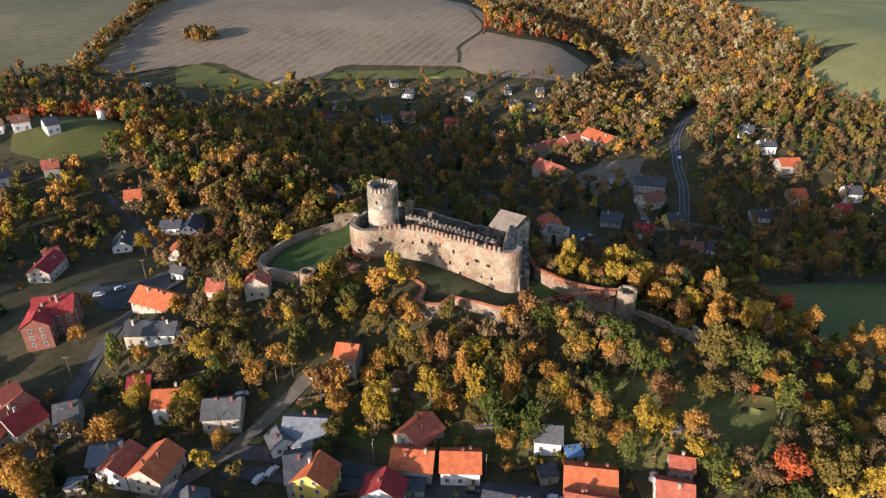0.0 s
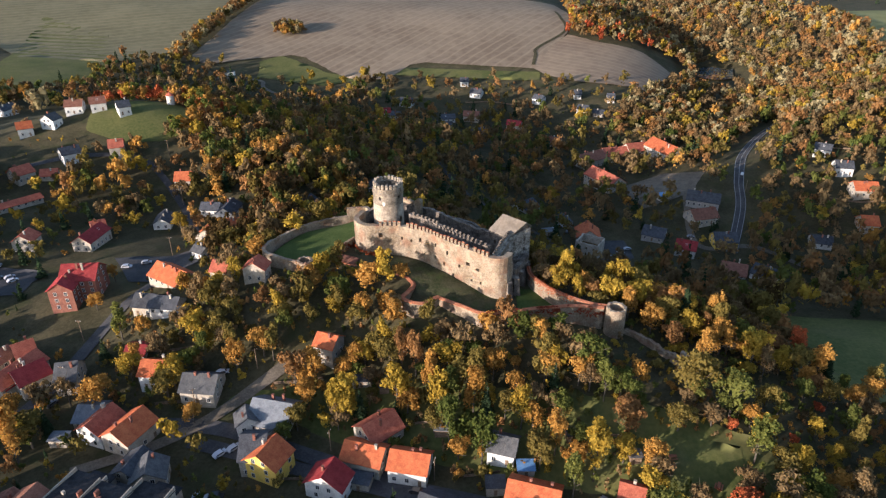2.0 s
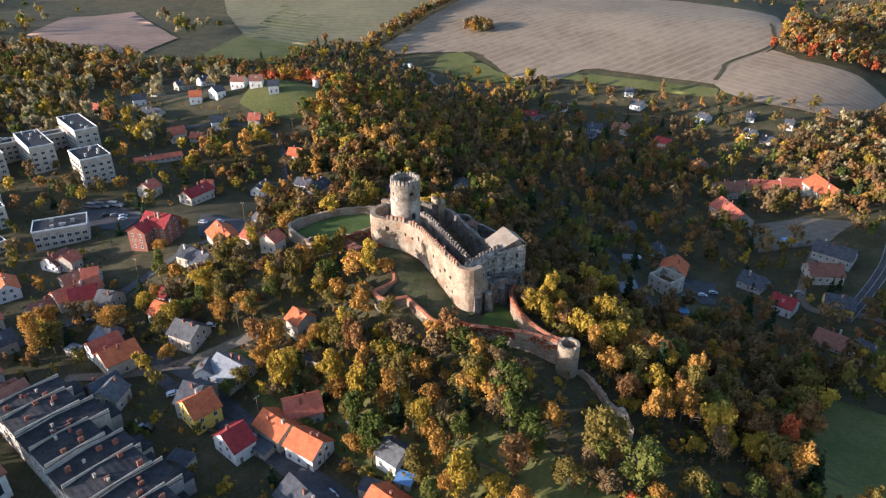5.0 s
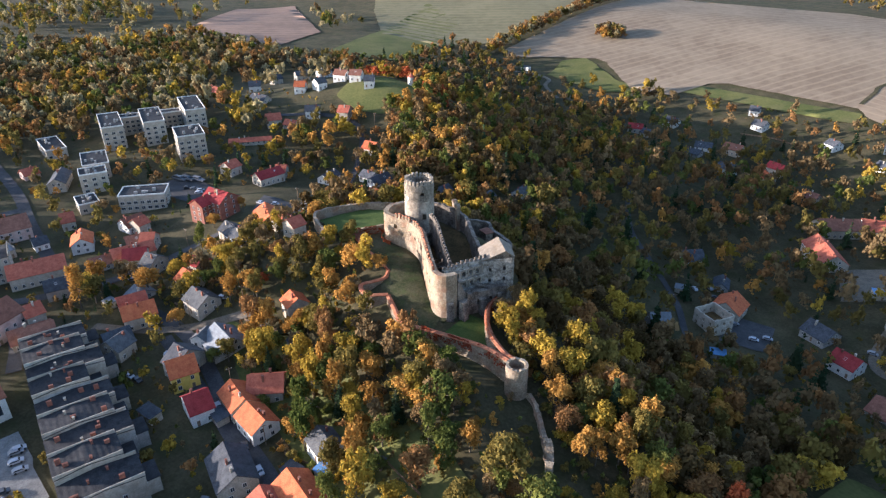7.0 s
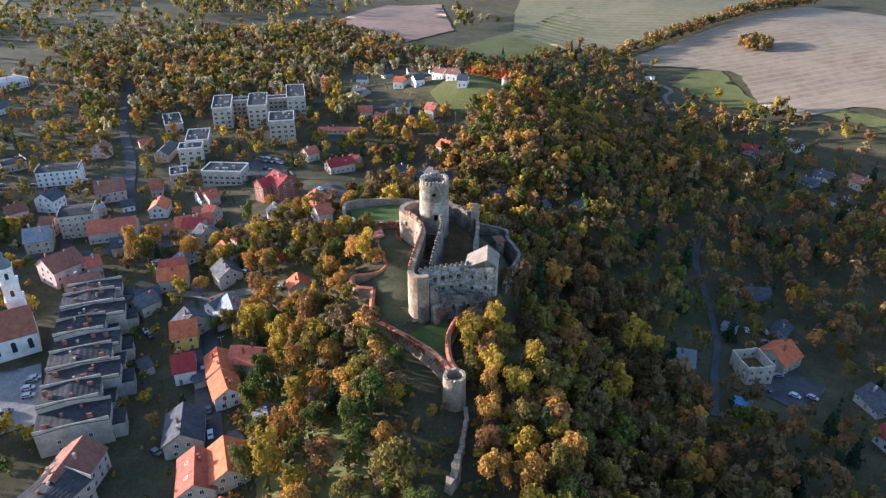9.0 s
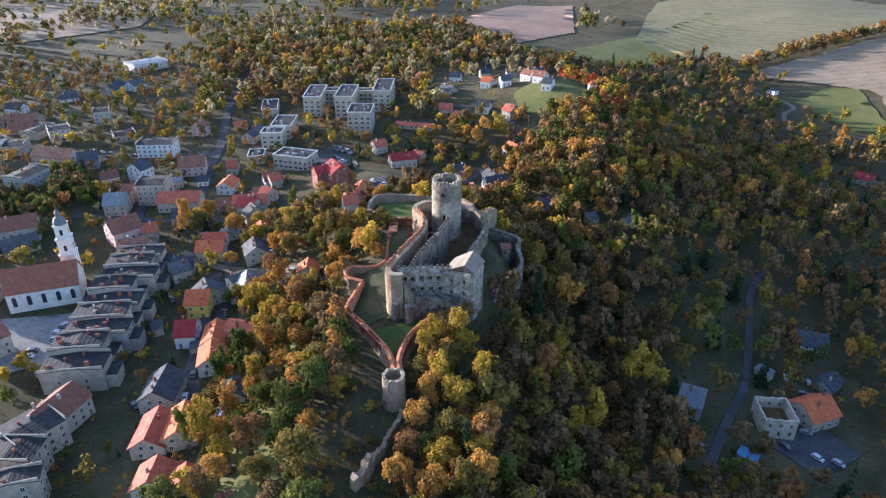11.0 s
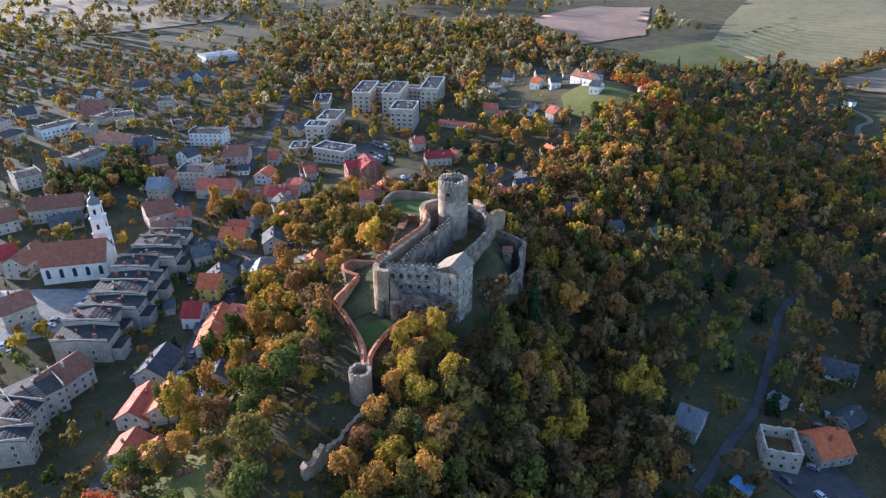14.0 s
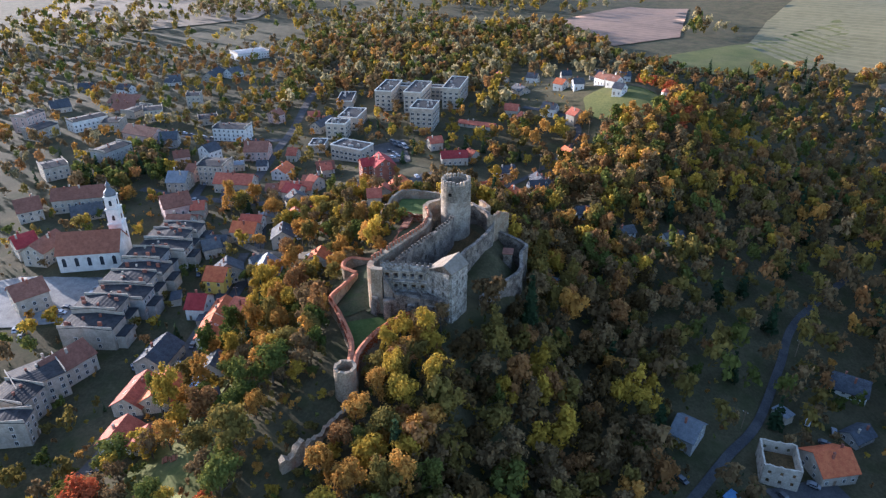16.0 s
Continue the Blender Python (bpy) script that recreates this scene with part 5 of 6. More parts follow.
def ruined_house(x, y, deg, length, width, tall):
    root = thing("ruined_house", x, y, float(height(x, y)), deg, "roofless cream ruin with empty window holes", "ruin")
    SPOTS.append((x, y, length / 2 + 3))
    L, W = length / 2, width / 2
    for a, b, n in (((-L, -W), (L, -W), 3), ((L, -W), (L, W), 3), ((L, W), (-L, W), 3), ((-L, W), (-L, -W), 3)):
        run = math.hypot(b[0] - a[0], b[1] - a[1])
        masonry("wall", [a, b], tall, root, "cream", 0.6, -3, [(run * (k + 0.5) / n, z, 1.1, 1.7) for k in range(n) for z in (1.0, 4.4)], 0.05, "", 0.5, 1.0, False)
    V, F = blocks([(-L + 0.4, -W + 0.4, -3, L - 0.4, W - 0.4, 3.6)])
    under(new("floor_slab", mesh_of("floor_slab", V, F, "litter")), root)


ruined_house(62.8, 325.4, 68, 11, 12, 8.0)


# ---- trees ----
CORE = [Vector(v).normalized() for v in ((0, 0, 1), (0.894, 0, 0.447), (0.276, 0.851, 0.447), (-0.724, 0.526, 0.447), (-0.724, -0.526, 0.447), (0.276, -0.851, 0.447),
                                         (0.724, 0.526, -0.447), (-0.276, 0.851, -0.447), (-0.894, 0, -0.447), (-0.276, -0.851, -0.447), (0.724, -0.526, -0.447))]
CORE_FACES = ((0, 1, 6, 2), (0, 2, 7, 3), (0, 3, 8, 4), (0, 4, 9, 5), (0, 5, 10, 1))


def leafy(rng, n, wide, tall, base, size, lobes=7, shape="round"):
    """Crown of many small bent leaf clumps over uneven lobes, each lobe dense inside. Returns points and quads."""
    V, F = [], []
    balls = []
    if shape == "cone":
        for k in range(9):
            q = k / 8
            balls.append((0, 0, base + tall * (0.02 + 0.93 * q), wide * (1 - q) * 0.95 + 0.15, tall * 0.07))
    else:
        balls.append((0, 0, base + tall * 0.5, wide * 0.56, tall * 0.40))
        for k in range(lobes):
            a, q = 2 * math.pi * (k + rng.random() * 0.9) / lobes, rng.uniform(0.22, 0.92)
            d = wide * rng.uniform(0.38, 0.74) * (1.15 - 0.7 * abs(q - 0.4))
            balls.append((d * math.cos(a), d * math.sin(a), base + tall * q, wide * rng.uniform(0.26, 0.46), tall * rng.uniform(0.12, 0.24)))
    # the dense inside: an added faceted blob per lobe, hiding dark see-through gaps
    for cx, cy, cz, r, h in balls:
        turn = Matrix.Rotation(rng.uniform(0, 6.28), 3, "Z")
        pts = []
        for v in CORE:
            v = turn @ v
            q = rng.uniform(0.55, 0.92)
            pts.append(Vector((cx + v.x * r * q, cy + v.y * r * q, cz + v.z * h * q)))
        for face in CORE_FACES:
            k = len(V)
            V += [pts[i] for i in face]
            F.append((k, k + 1, k + 2, k + 3))
    areas = [b[3] * (b[3] + b[4]) for b in balls]
    for _ in range(n):
        cx, cy, cz, r, h = rng.choices(balls, areas)[0]
        while True:
            d = Vector((rng.gauss(0, 1), rng.gauss(0, 1), rng.gauss(0.45, 1)))
            if d.length > 0.1:
                break
        d.normalize()
        q = rng.uniform(0.72, 1.05) + 0.2 * (rng.random() < 0.12)
        p = Vector((cx + d.x * r * q, cy + d.y * r * q, cz + d.z * h * q))
        nrm = (d + 0.5 * Vector((rng.gauss(0, 1), rng.gauss(0, 1), rng.gauss(0, 1)))).normalized()
        t = nrm.orthogonal().normalized()
        t = (Matrix.Rotation(rng.uniform(0, 6.28), 3, nrm) @ t)
        b = nrm.cross(t)
        s = size * rng.uniform(0.5, 1.2)
        k = len(V)
        V += [p - t * s * 0.5 - b * s * 0.28, p + t * s * 0.45 - b * s * 0.35 - nrm * s * 0.18, p + t * s * 0.55 + b * s * 0.33, p - t * s * 0.4 + b * s * 0.4 - nrm * s * 0.18]
        F.append((k, k + 1, k + 2, k + 3))
    return V, F


def limbs(rng, tall, r, reach, n):
    """A tapered, slightly bent trunk with limbs."""
    V, F = [], []

    def stick(a, b, ra, rb, seg=6):
        k, d = len(V), (b - a).normalized()
        u = d.orthogonal().normalized()
        w = d.cross(u)
        for p, q in ((a, ra), (a.lerp(b, 0.5) + u * q_bend, (ra + rb) / 2), (b, rb)):
            for i in range(seg):
                g = 2 * math.pi * i / seg
                V.append(p + (u * math.cos(g) + w * math.sin(g)) * q)
        for j in range(2):
            for i in range(seg):
                F.append((k + j * seg + i, k + j * seg + (i + 1) % seg, k + (j + 1) * seg + (i + 1) % seg, k + (j + 1) * seg + i))

    q_bend = 0.12
    stick(Vector((0, 0, -0.6)), Vector((rng.uniform(-0.3, 0.3), rng.uniform(-0.3, 0.3), tall)), r, r * 0.25)
    for k in range(n):
        a, z = 2.4 * k + rng.random(), tall * rng.uniform(0.3, 0.85)
        d = reach * rng.uniform(0.5, 0.95)
        stick(Vector((0, 0, z)), Vector((d * math.cos(a), d * math.sin(a), z + d * rng.uniform(0.5, 1.1))), r * 0.4, r * 0.1, 5)
    return V, F


TREES = {}
trng = random.Random(5)


def tree_meshes(kind, colour, v):
    key = (kind, colour, v)
    if key not in TREES:
        rng = random.Random(hash((len(kind), v)) % 1000 + v * 17)
        if kind == "broad":
            crown, trunk = leafy(rng, 820, 4.0, 7.6, 2.2, 0.55), limbs(rng, 6.5, 0.26, 3.4, 7)
        elif kind == "tall":
            crown, trunk = leafy(rng, 740, 2.9, 10.0, 2.4, 0.52, 8), limbs(rng, 9, 0.24, 2.4, 8)
        elif kind == "shrub":
            crown, trunk = leafy(rng, 360, 2.2, 3.2, 0.1, 0.45, 6), limbs(rng, 2.2, 0.1, 1.6, 5)
        elif kind == "bare":
            crown, trunk = leafy(rng, 330, 3.6, 7.2, 2.4, 0.42, 8), limbs(rng, 8.0, 0.24, 3.8, 16)
        else:
            crown, trunk = leafy(rng, 520, 2.3, 11.0, 0.9, 0.62, 1, "cone"), limbs(rng, 11, 0.22, 0.8, 3)
        TREES[key] = (mesh_of("crown", *crown, "leaf_" + colour), TREES.get((kind, v)) or mesh_of("trunk", *trunk, "bark"))
        TREES[(kind, v)] = TREES[key][1]
    return TREES[key]


WORDS = {"green": "green-leaved", "olive": "olive-green", "yellow": "golden yellow", "orange": "orange autumn", "rust": "rust-brown autumn", "brown": "brown, half-bare", "conifer": "dark green", "red": "red autumn"}
SHAPE = {"broad": "broad deciduous tree", "tall": "slender deciduous tree", "shrub": "dense shrub", "bare": "sparse tree", "fir": "conifer"}


def tree(x, y, size, kind, colour):
    crown, trunk = tree_meshes(kind, colour, trng.randrange(3))
    root = thing("shrub" if kind == "shrub" else "tree", x, y, float(lay(x, y)), trng.uniform(0, 360), f"{WORDS[colour]} {SHAPE[kind]} on the castle hill", "shrub" if kind == "shrub" else "tree", "trees of the castle hill")
    root.scale = (size * trng.uniform(0.9, 1.15), size * trng.uniform(0.9, 1.15), size * trng.uniform(0.85, 1.2))
    under(new("trunk", trunk), root)
    under(new("crown", crown), root)


PRECINCT = [(-70, 203), (-47, 196), (-41, 206), (-11, 197.5), (-11, 182), (20, 177), (62, 181), (67, 190), (35, 210), (34, 222), (22, 236), (9, 251), (-12, 257), (-24, 246), (-38, 246), (-68, 222)]
ROADS = [([(70, 116, 0), (44, 120.5, 0), (-62, 134, 0)], 3.5), ([(-150, 122, 0), (-208, 127.6, 0), (-258, 134, 0), (-430, 152, 0)], 6), ([(-262, 40, 0), (-237, 84, 0), (-232, 131, 0)], 6), ([(-80, 88, 0), (-103, 94, 0), (-173, 93, 0), (-232, 84, 0)], 5),
         ([(-150, 60, 0), (-128, 110, 0), (-120, 142, 0), (-119, 165, 0), (-117, 199, 0), (-108, 224, 0)], 5), ([(-90, 118, 0), (-60, 143, 0), (-41, 168, 0)], 4), ([(-90, 137, 0), (-55, 140, 0), (6, 129, 0), (60, 116, 0)], 5),
         ([(140, 340, 0), (157, 414, 0), (167, 452, 0), (190, 503, 0), (215, 545, 0)], 9), ([(75, 290, 0), (43, 329, 0), (-10, 374, 0)], 4), ([(-285, 590, 0), (-240, 598, 0), (-200, 560, 0)], 5), ([(64, 188, 0), (81, 177, 0), (87, 171, 0)], 3.2),
         ([(99, 399, 0), (124, 428, 0)], 4), ([(-250, 300, 0), (-190, 325, 0), (-118, 250, 0)], 4)]
OPEN = [FIELD, [(-1000, 1010), (-392, 985), (-362, 660), (-404, 600), (-500, 600), (-640, 700)], [(15, 668), (22, 706), (50, 772), (80, 752), (130, 748), (158, 718), (128, 628), (63, 632), (30, 648)],
        [(-692, 430), (-830, 580), (-790, 660), (-560, 550), (-512, 455), (-576, 430)], [(-446, 473), (-600, 770), (-480, 720), (-400, 600), (-372, 520), (-384, 478)], [(-264, 652), (-249, 672), (-188, 636), (-148, 624), (-180, 603), (-249, 608)],
        [(-128, 658), (24, 656), (24, 636), (-122, 638)], [(285, 535), (345, 585), (520, 700), (560, 560), (420, 460), (312, 440)], [(345, 905), (620, 990), (760, 850), (560, 720), (400, 600), (340, 610), (338, 680), (360, 800)],
        [(-245, 362), (-232, 380), (-205, 390), (-188, 378), (-176, 358), (-190, 343), (-212, 336), (-236, 340)], [(137, 262), (200, 262), (260, 235), (230, 180), (165, 180), (124, 196)], [(70, 149), (94, 147), (94, 132), (72, 133)],
        [(180, 690), (186, 760), (204, 806), (222, 812), (240, 785), (234, 690)], [(-9, 30), (-14, 80), (-47, 82), (-52, 40), (-44, 20)], [(-147, 226), (-123, 230), (-116, 242), (-99, 223), (-118, 209), (-127, 208)], [(60, 345), (92, 352), (96, 320), (66, 312)],
        [(-212, 212), (-172, 216), (-168, 196), (-205, 190)], [(85, 420), (115, 440), (140, 430), (128, 400), (98, 385)], PRECINCT]
spots = np.array(SPOTS)


def free(x, y, margin=0.0):
    """Where a tree may stand: off buildings, roads, fields and the castle."""
    ok = np.ones(x.shape, bool)
    for poly in OPEN:
        ok &= ~inside(x, y, poly)
    for line, w in ROADS:
        ok &= along(x, y, line)[0] > w
    for sx, sy, r in spots:
        ok &= (x - sx) ** 2 + (y - sy) ** 2 > (r + margin) ** 2
    return ok


def scatter(seed, box, gap, share, anywhere=False):
    """Points on a jittered grid over a box of the plan; share(x, y): the part of them that is kept."""
    rng = np.random.RandomState(seed)
    gx, gy = np.meshgrid(np.arange(box[0], box[1], gap), np.arange(box[2], box[3], gap))
    x, y = (gx + rng.uniform(-0.45, 0.45, gx.shape) * gap).ravel(), (gy + rng.uniform(-0.45, 0.45, gx.shape) * gap).ravel()
    keep = (rng.uniform(0, 1, x.shape) < share(x, y)) & (anywhere | free(x, y))
    return x[keep], y[keep], rng


def pick(rng, table):
    return rng.choices([k for k, _ in table], [v for _, v in table])[0]


# the castle hill, tree by tree
HILL = (-118, 150, 118, 262)


def hill_share(x, y):
    d, v = along(x, y, CREST)
    south = smooth(82, 52, d) * (y < 215) * np.where((x > 32) & (y < 150), 0.8, 1.0)
    return np.where((x > -100), 0.9 * south, 0.25) * np.where((x > 66) & (x < 92) & (y > 158) & (y < 180), 0.4, 1.0)


THICKET = []
x, y, _ = scatter(3, HILL, 6.0, hill_share)
for px, py in zip(x, y):
    d = float(along(px, py, CREST)[0])
    if d < 15 or (px < 0 and trng.random() < 0.25):
        kind = pick(trng, (("shrub", 6), ("broad", 2), ("tall", 1)))
    else:
        kind = pick(trng, (("broad", 7), ("tall", 3), ("shrub", 1.2), ("bare", 1.0), ("fir", 0.3)))
    if kind == "fir":
        colour = "conifer"
    elif kind == "bare":
        colour = "brown"
    else:
        colour = pick(trng, (("green", 2.2), ("olive", 3.6), ("yellow", 3.0), ("orange", 3.0), ("rust", 1.2), ("brown", 0.9), ("red", 0.25)))
    size = (trng.uniform(0.85, 1.4) if d > 24 else trng.uniform(0.7, 1.0)) if kind != "shrub" else trng.uniform(0.7, 1.2)
    if kind == "shrub" or py < 172 or px > 55:
        tree(px, py, size, kind, colour)
    else:
        THICKET.append((px, py))
for px, py, size, kind, colour in ((39, 209, 1.15, "broad", "brown"), (44, 203, 1.2, "broad", "yellow"), (50, 199, 1.15, "tall", "yellow"), (57, 195.5, 1.1, "broad", "olive"), (46, 211, 1.2, "tall", "yellow"), (53, 206, 1.25, "broad", "olive"),
                                    (61, 200, 1.2, "broad", "yellow"), (67, 196, 1.1, "tall", "orange"), (37, 216, 1.15, "bare", "brown"), (74, 190, 1.1, "broad", "orange"), (80, 186, 1.0, "broad", "rust"), (89, 181, 1.1, "tall", "orange"),
                                    (82, 160, 1.7, "broad", "olive"), (93, 158, 1.5, "broad", "green"), (54, 165, 1.6, "broad", "green"), (41, 163, 1.2, "broad", "orange"), (-26, 246, 1.0, "broad", "yellow"), (-36, 252, 1.1, "broad", "yellow"),
                                    (-20, 259, 1.1, "broad", "orange"), (-75, 196, 1.3, "bare", "brown"), (-70, 190, 1.0, "tall", "yellow"), (-80, 205, 1.2, "bare", "brown"), (-98, 143, 1.35, "broad", "orange"), (-64, 141, 0.9, "broad", "orange"),
                                    (-35, 140, 0.85, "broad", "green"), (-20, 146, 1.0, "bare", "brown"), (-14, 150, 1.0, "fir", "conifer"), (24, 152, 1.1, "fir", "conifer"), (-128, 188, 0.9, "broad", "orange"), (-132, 206, 0.7, "tall", "orange"), (-112, 258, 1.3, "broad", "orange"), (70, 203, 1.35, "broad", "yellow"), (79, 198, 1.3, "broad", "olive"), (87, 193, 1.3, "broad", "yellow"), (96, 188, 1.25, "broad", "orange"), (66, 212, 1.35, "tall", "yellow"),
                                    (76, 209, 1.3, "broad", "orange"), (86, 203, 1.3, "broad", "yellow"), (96, 198, 1.2, "tall", "olive"), (105, 184, 1.3, "broad", "yellow"), (106, 193, 1.2, "broad", "orange"), (-135, 262, 1.2, "broad", "yellow"), (-20, 168, 1.2, "broad", "orange")):
    tree(px, py, size, kind, colour)


# the other woods and garden trees, too many to count
def woods(name, label, seed, box, gap, share, table, size, n=150, category="woodland", anywhere=False, points=None):
    x, y, nrng = scatter(seed, box, gap, share, anywhere) if points is None else (*points, None)
    if not len(x):
        return
    rng = random.Random(seed)
    models = []
    for v in range(5):
        r2 = random.Random(seed * 10 + v)
        V, F = leafy(r2, n, 3.6, 7.4, 1.6, 1.7 if n < 60 else 1.15 if n < 140 else 0.95 if n < 250 else 0.75 if n < 400 else 0.62, 2 if n < 45 else 4 if n < 100 else 6)
        models.append(np.array([tuple(p) for p in V]))
    V, F = leafy(random.Random(seed), n, 2.2, 11, 0.6, 1.1, 1, "cone")
    models.append(np.array([tuple(p) for p in V]))
    P, C = [], []
    for px, py in zip(x, y):
        colour = pick(rng, table)
        m = models[5 if colour == "conifer" else rng.randrange(5)]
        a, s = rng.uniform(0, 6.28), rng.uniform(*size)
        if s > 0.6 and np.min(np.hypot(spots[:, 0] - px, spots[:, 1] - py) - spots[:, 2]) < 5:
            s *= 0.65
        ca, sa = math.cos(a) * s, math.sin(a) * s
        h = s * rng.uniform(0.85, 1.3)
        P.append(np.stack([px + m[:, 0] * ca - m[:, 1] * sa, py + m[:, 0] * sa + m[:, 1] * ca, float(lay(px, py)) + m[:, 2] * h], 1))
        low, high = LEAF[colour]
        k, g = rng.random(), rng.uniform(0.8, 1.2)
        C.append(np.tile([*(g * (low[i] + k * (high[i] - low[i])) for i in range(3)), 1.0], (len(m), 1)))
    P, C = np.concatenate(P), np.concatenate(C)
    me = bpy.data.meshes.new(name)
    quads = len(P) // 4
    me.vertices.add(len(P))
    me.vertices.foreach_set("co", P.ravel())
    me.loops.add(len(P))
    me.loops.foreach_set("vertex_index", np.arange(len(P)))
    me.polygons.add(quads)
    me.polygons.foreach_set("loop_start", np.arange(quads) * 4)
    me.attributes.new("tint", "FLOAT_COLOR", "POINT").data.foreach_set("color", C.astype(np.float32).ravel())
    me.materials.append(M["leaf_mixed"])
    me.update(calc_edges=True)
    tagged(new(name, me), label, category, kind="stuff")
    return len(x)


SLOPE = (("olive", 4), ("green", 1.6), ("brown", 3), ("rust", 2), ("yellow", 1.6), ("orange", 1.2), ("conifer", 0.1))
# north slope mix: darkened brown leaves stand in for deep shade there
NORTH_SHADE = (("umber", 3), ("brown", 3), ("olive", 2.4), ("rust", 1.6), ("green", 0.6), ("yellow", 0.8), ("orange", 0.6), ("conifer", 0.2))
DULL = (("brown", 5), ("olive", 4), ("rust", 1.6), ("green", 1.6), ("yellow", 0.6), ("orange", 0.4), ("conifer", 0.9))
# the large share of palest leaves imitates sunlit haze by colour
GOLD = (("brown", 4), ("orange", 1.0), ("rust", 2.6), ("olive", 2.0), ("yellow", 0.5), ("pale", 3.0))
# far trees: haze put into the leaf colour as paler leaves
HAZE = (("pale", 4), ("olive", 4), ("brown", 3), ("yellow", 1.5), ("green", 2))
REDS = (("red", 3), ("orange", 3), ("rust", 3), ("olive", 2), ("yellow", 1))
TOWN = (("green", 3), ("olive", 4), ("yellow", 2), ("orange", 1.6), ("brown", 2), ("conifer", 0.8), ("rust", 1))


woods("hill_thicket", "close-grown autumn trees under the castle walls", 20, None, 1, None, SLOPE + (("orange", 2), ("yellow", 1.5)), (0.9, 1.4), 520, points=(np.array([p[0] for p in THICKET]), np.array([p[1] for p in THICKET])))


def north_share(x, y):
    d, v = along(x, y, CREST)
    a = 0.95 * smooth(100, 80, d) * (y > 205 - 0.2 * (x - 60) * (x > 60))
    return np.where((x > -120) & (d < 100), a, 0)


woods("north_slope_woodland", "dense autumn woodland on the steep castle slope, leaves darkened as shade", 21, (-110, 200, 150, 330), 7.6, lambda x, y: north_share(x, y) * ((y > 218) | (x > 62)), NORTH_SHADE, (1.1, 1.7), 320)


def valley_share(x, y):
    d, v = along(x, y, CREST)
    a = np.where((d > 85), 0.92, 0.0)
    a = a * np.where((x > 30) & (x < 190) & (y > 300) & (y < 450), 0.7, 1.0)
    a = a * np.where((x > -130) & (x < 130) & (y > 500), np.where(y > 575, 0.16, 0.7), 1.0)
    return a * (y > 250) * (x > -150)


woods("valley_woodland", "mixed brown and olive woodland in the shaded valley", 22, (-150, 330, 250, 640), 7.8, valley_share, DULL, (0.9, 1.6), 68)
woods("gully_woodland", "brown and orange oak woodland filling a gully", 23, (95, 420, 505, 1150), 9.4, lambda x, y: np.where(along(x, y, [(150, 520, 0), (210, 620, 0), (245, 720, 0), (240, 850, 0), (170, 1000, 0), (120, 1150, 0)])[0] < np.where(x < 200, 70, 110), 0.95, np.where((x > 240) & (y < 560), 0.4, 0)), GOLD, (1.15, 1.7), 80)
woods("ridge_woodland", "red and orange trees crowning a hill", 24, (-215, -40, 262, 460), 7.4, lambda x, y: np.where(along(x, y, [(-240, 395, 0), (-200, 392, 0), (-150, 370, 0), (-110, 330, 0), (-70, 300, 0)])[0] < 42, 0.9, 0.3), SLOPE + (("orange", 2), ("yellow", 1)), (1.0, 1.6), 150)
woods("red_row", "row of red beech trees on a hilltop", 25, (-275, -150, 375, 420), 5.0, lambda x, y: np.where(along(x, y, [(-262, 392, 0), (-225, 402, 0), (-190, 392, 0), (-165, 372, 0)])[0] < 8, 1.0, 0.0), REDS[:3], (0.8, 1.1), 200)
woods("field_hedge", "hedgerow of brown autumn trees along the field", 26, (-420, -330, 590, 1010), 6.0, lambda x, y: np.where(along(x, y, [(-330, 625, 0), (-350, 645, 0), (-372, 820, 0), (-385, 1000, 0)])[0] < 11, 0.95, 0.0), GOLD, (1.0, 1.5), 140)
woods("field_copse", "round copse of orange trees on the ploughed field", 27, (-290, -240, 720, 765), 4.5, lambda x, y: np.where(((x + 266) / 17) ** 2 + ((y - 742) / 13) ** 2 < 1, 0.95, 0.0), GOLD, (1.1, 1.5), 220, anywhere=True)
woods("edge_woodland", "belt of brown trees between fields and valley", 28, (-420, -130, 440, 640), 8.8, lambda x, y: np.where(y > 560 - 0.25 * (x + 130), 0.25, 0.85) * (y > 428 + 32 * (x > -300)), DULL, (0.8, 1.4), 90)
woods("clinic_woodland", "tall autumn park woodland behind the hospital", 29, (-640, -215, 120, 440), 9.5, lambda x, y: np.where((x < -300), np.where((x + 340) ** 2 + (y - 362) ** 2 < 62 ** 2, 0.12, 0.9), np.where((y > 268) & (y < 300), 0.5, 0.10)), HAZE + GOLD, (1.15, 1.7), 50)
woods("far_woodland", "woods and gardens beyond the town, leaves paled as haze", 30, (-1300, -560, -300, 620), 15.0, lambda x, y: np.where(np.sin(x * 0.013 + 1) * np.cos(y * 0.017) > 0.0, 0.85, 0.12), HAZE, (1.3, 2.1), 24)
woods("horizon_woodland", "dark wooded ridge far off", 31, (-2400, 1400, 1010, 2000), 27.0, lambda x, y: np.where(np.sin(x * 0.004) + np.cos(y * 0.006 + x * 0.002) > 0.5, 0.7, 0.02), DULL, (1.6, 2.4), 16)
woods("knoll_woodland", "red and orange wood beside the knoll", 32, (50, 180, 745, 1010), 7.0, lambda x, y: np.where(y > 745 + 0.3 * (x - 60), 0.9, 0.0) * (x < 215 - 0.1 * (y - 745)), REDS + GOLD, (1.0, 1.5), 52)
woods("town_gardens", "garden trees between the houses of the town", 33, (-330, 130, 20, 300), 8.5, lambda x, y: np.where(along(x, y, CREST)[0] < 48, 0.0, np.where(y < 100, 0.5, np.where((x < -110) & (y > 205), 0.85, 0.55))), TOWN, (0.6, 1.15), 110, "garden trees")
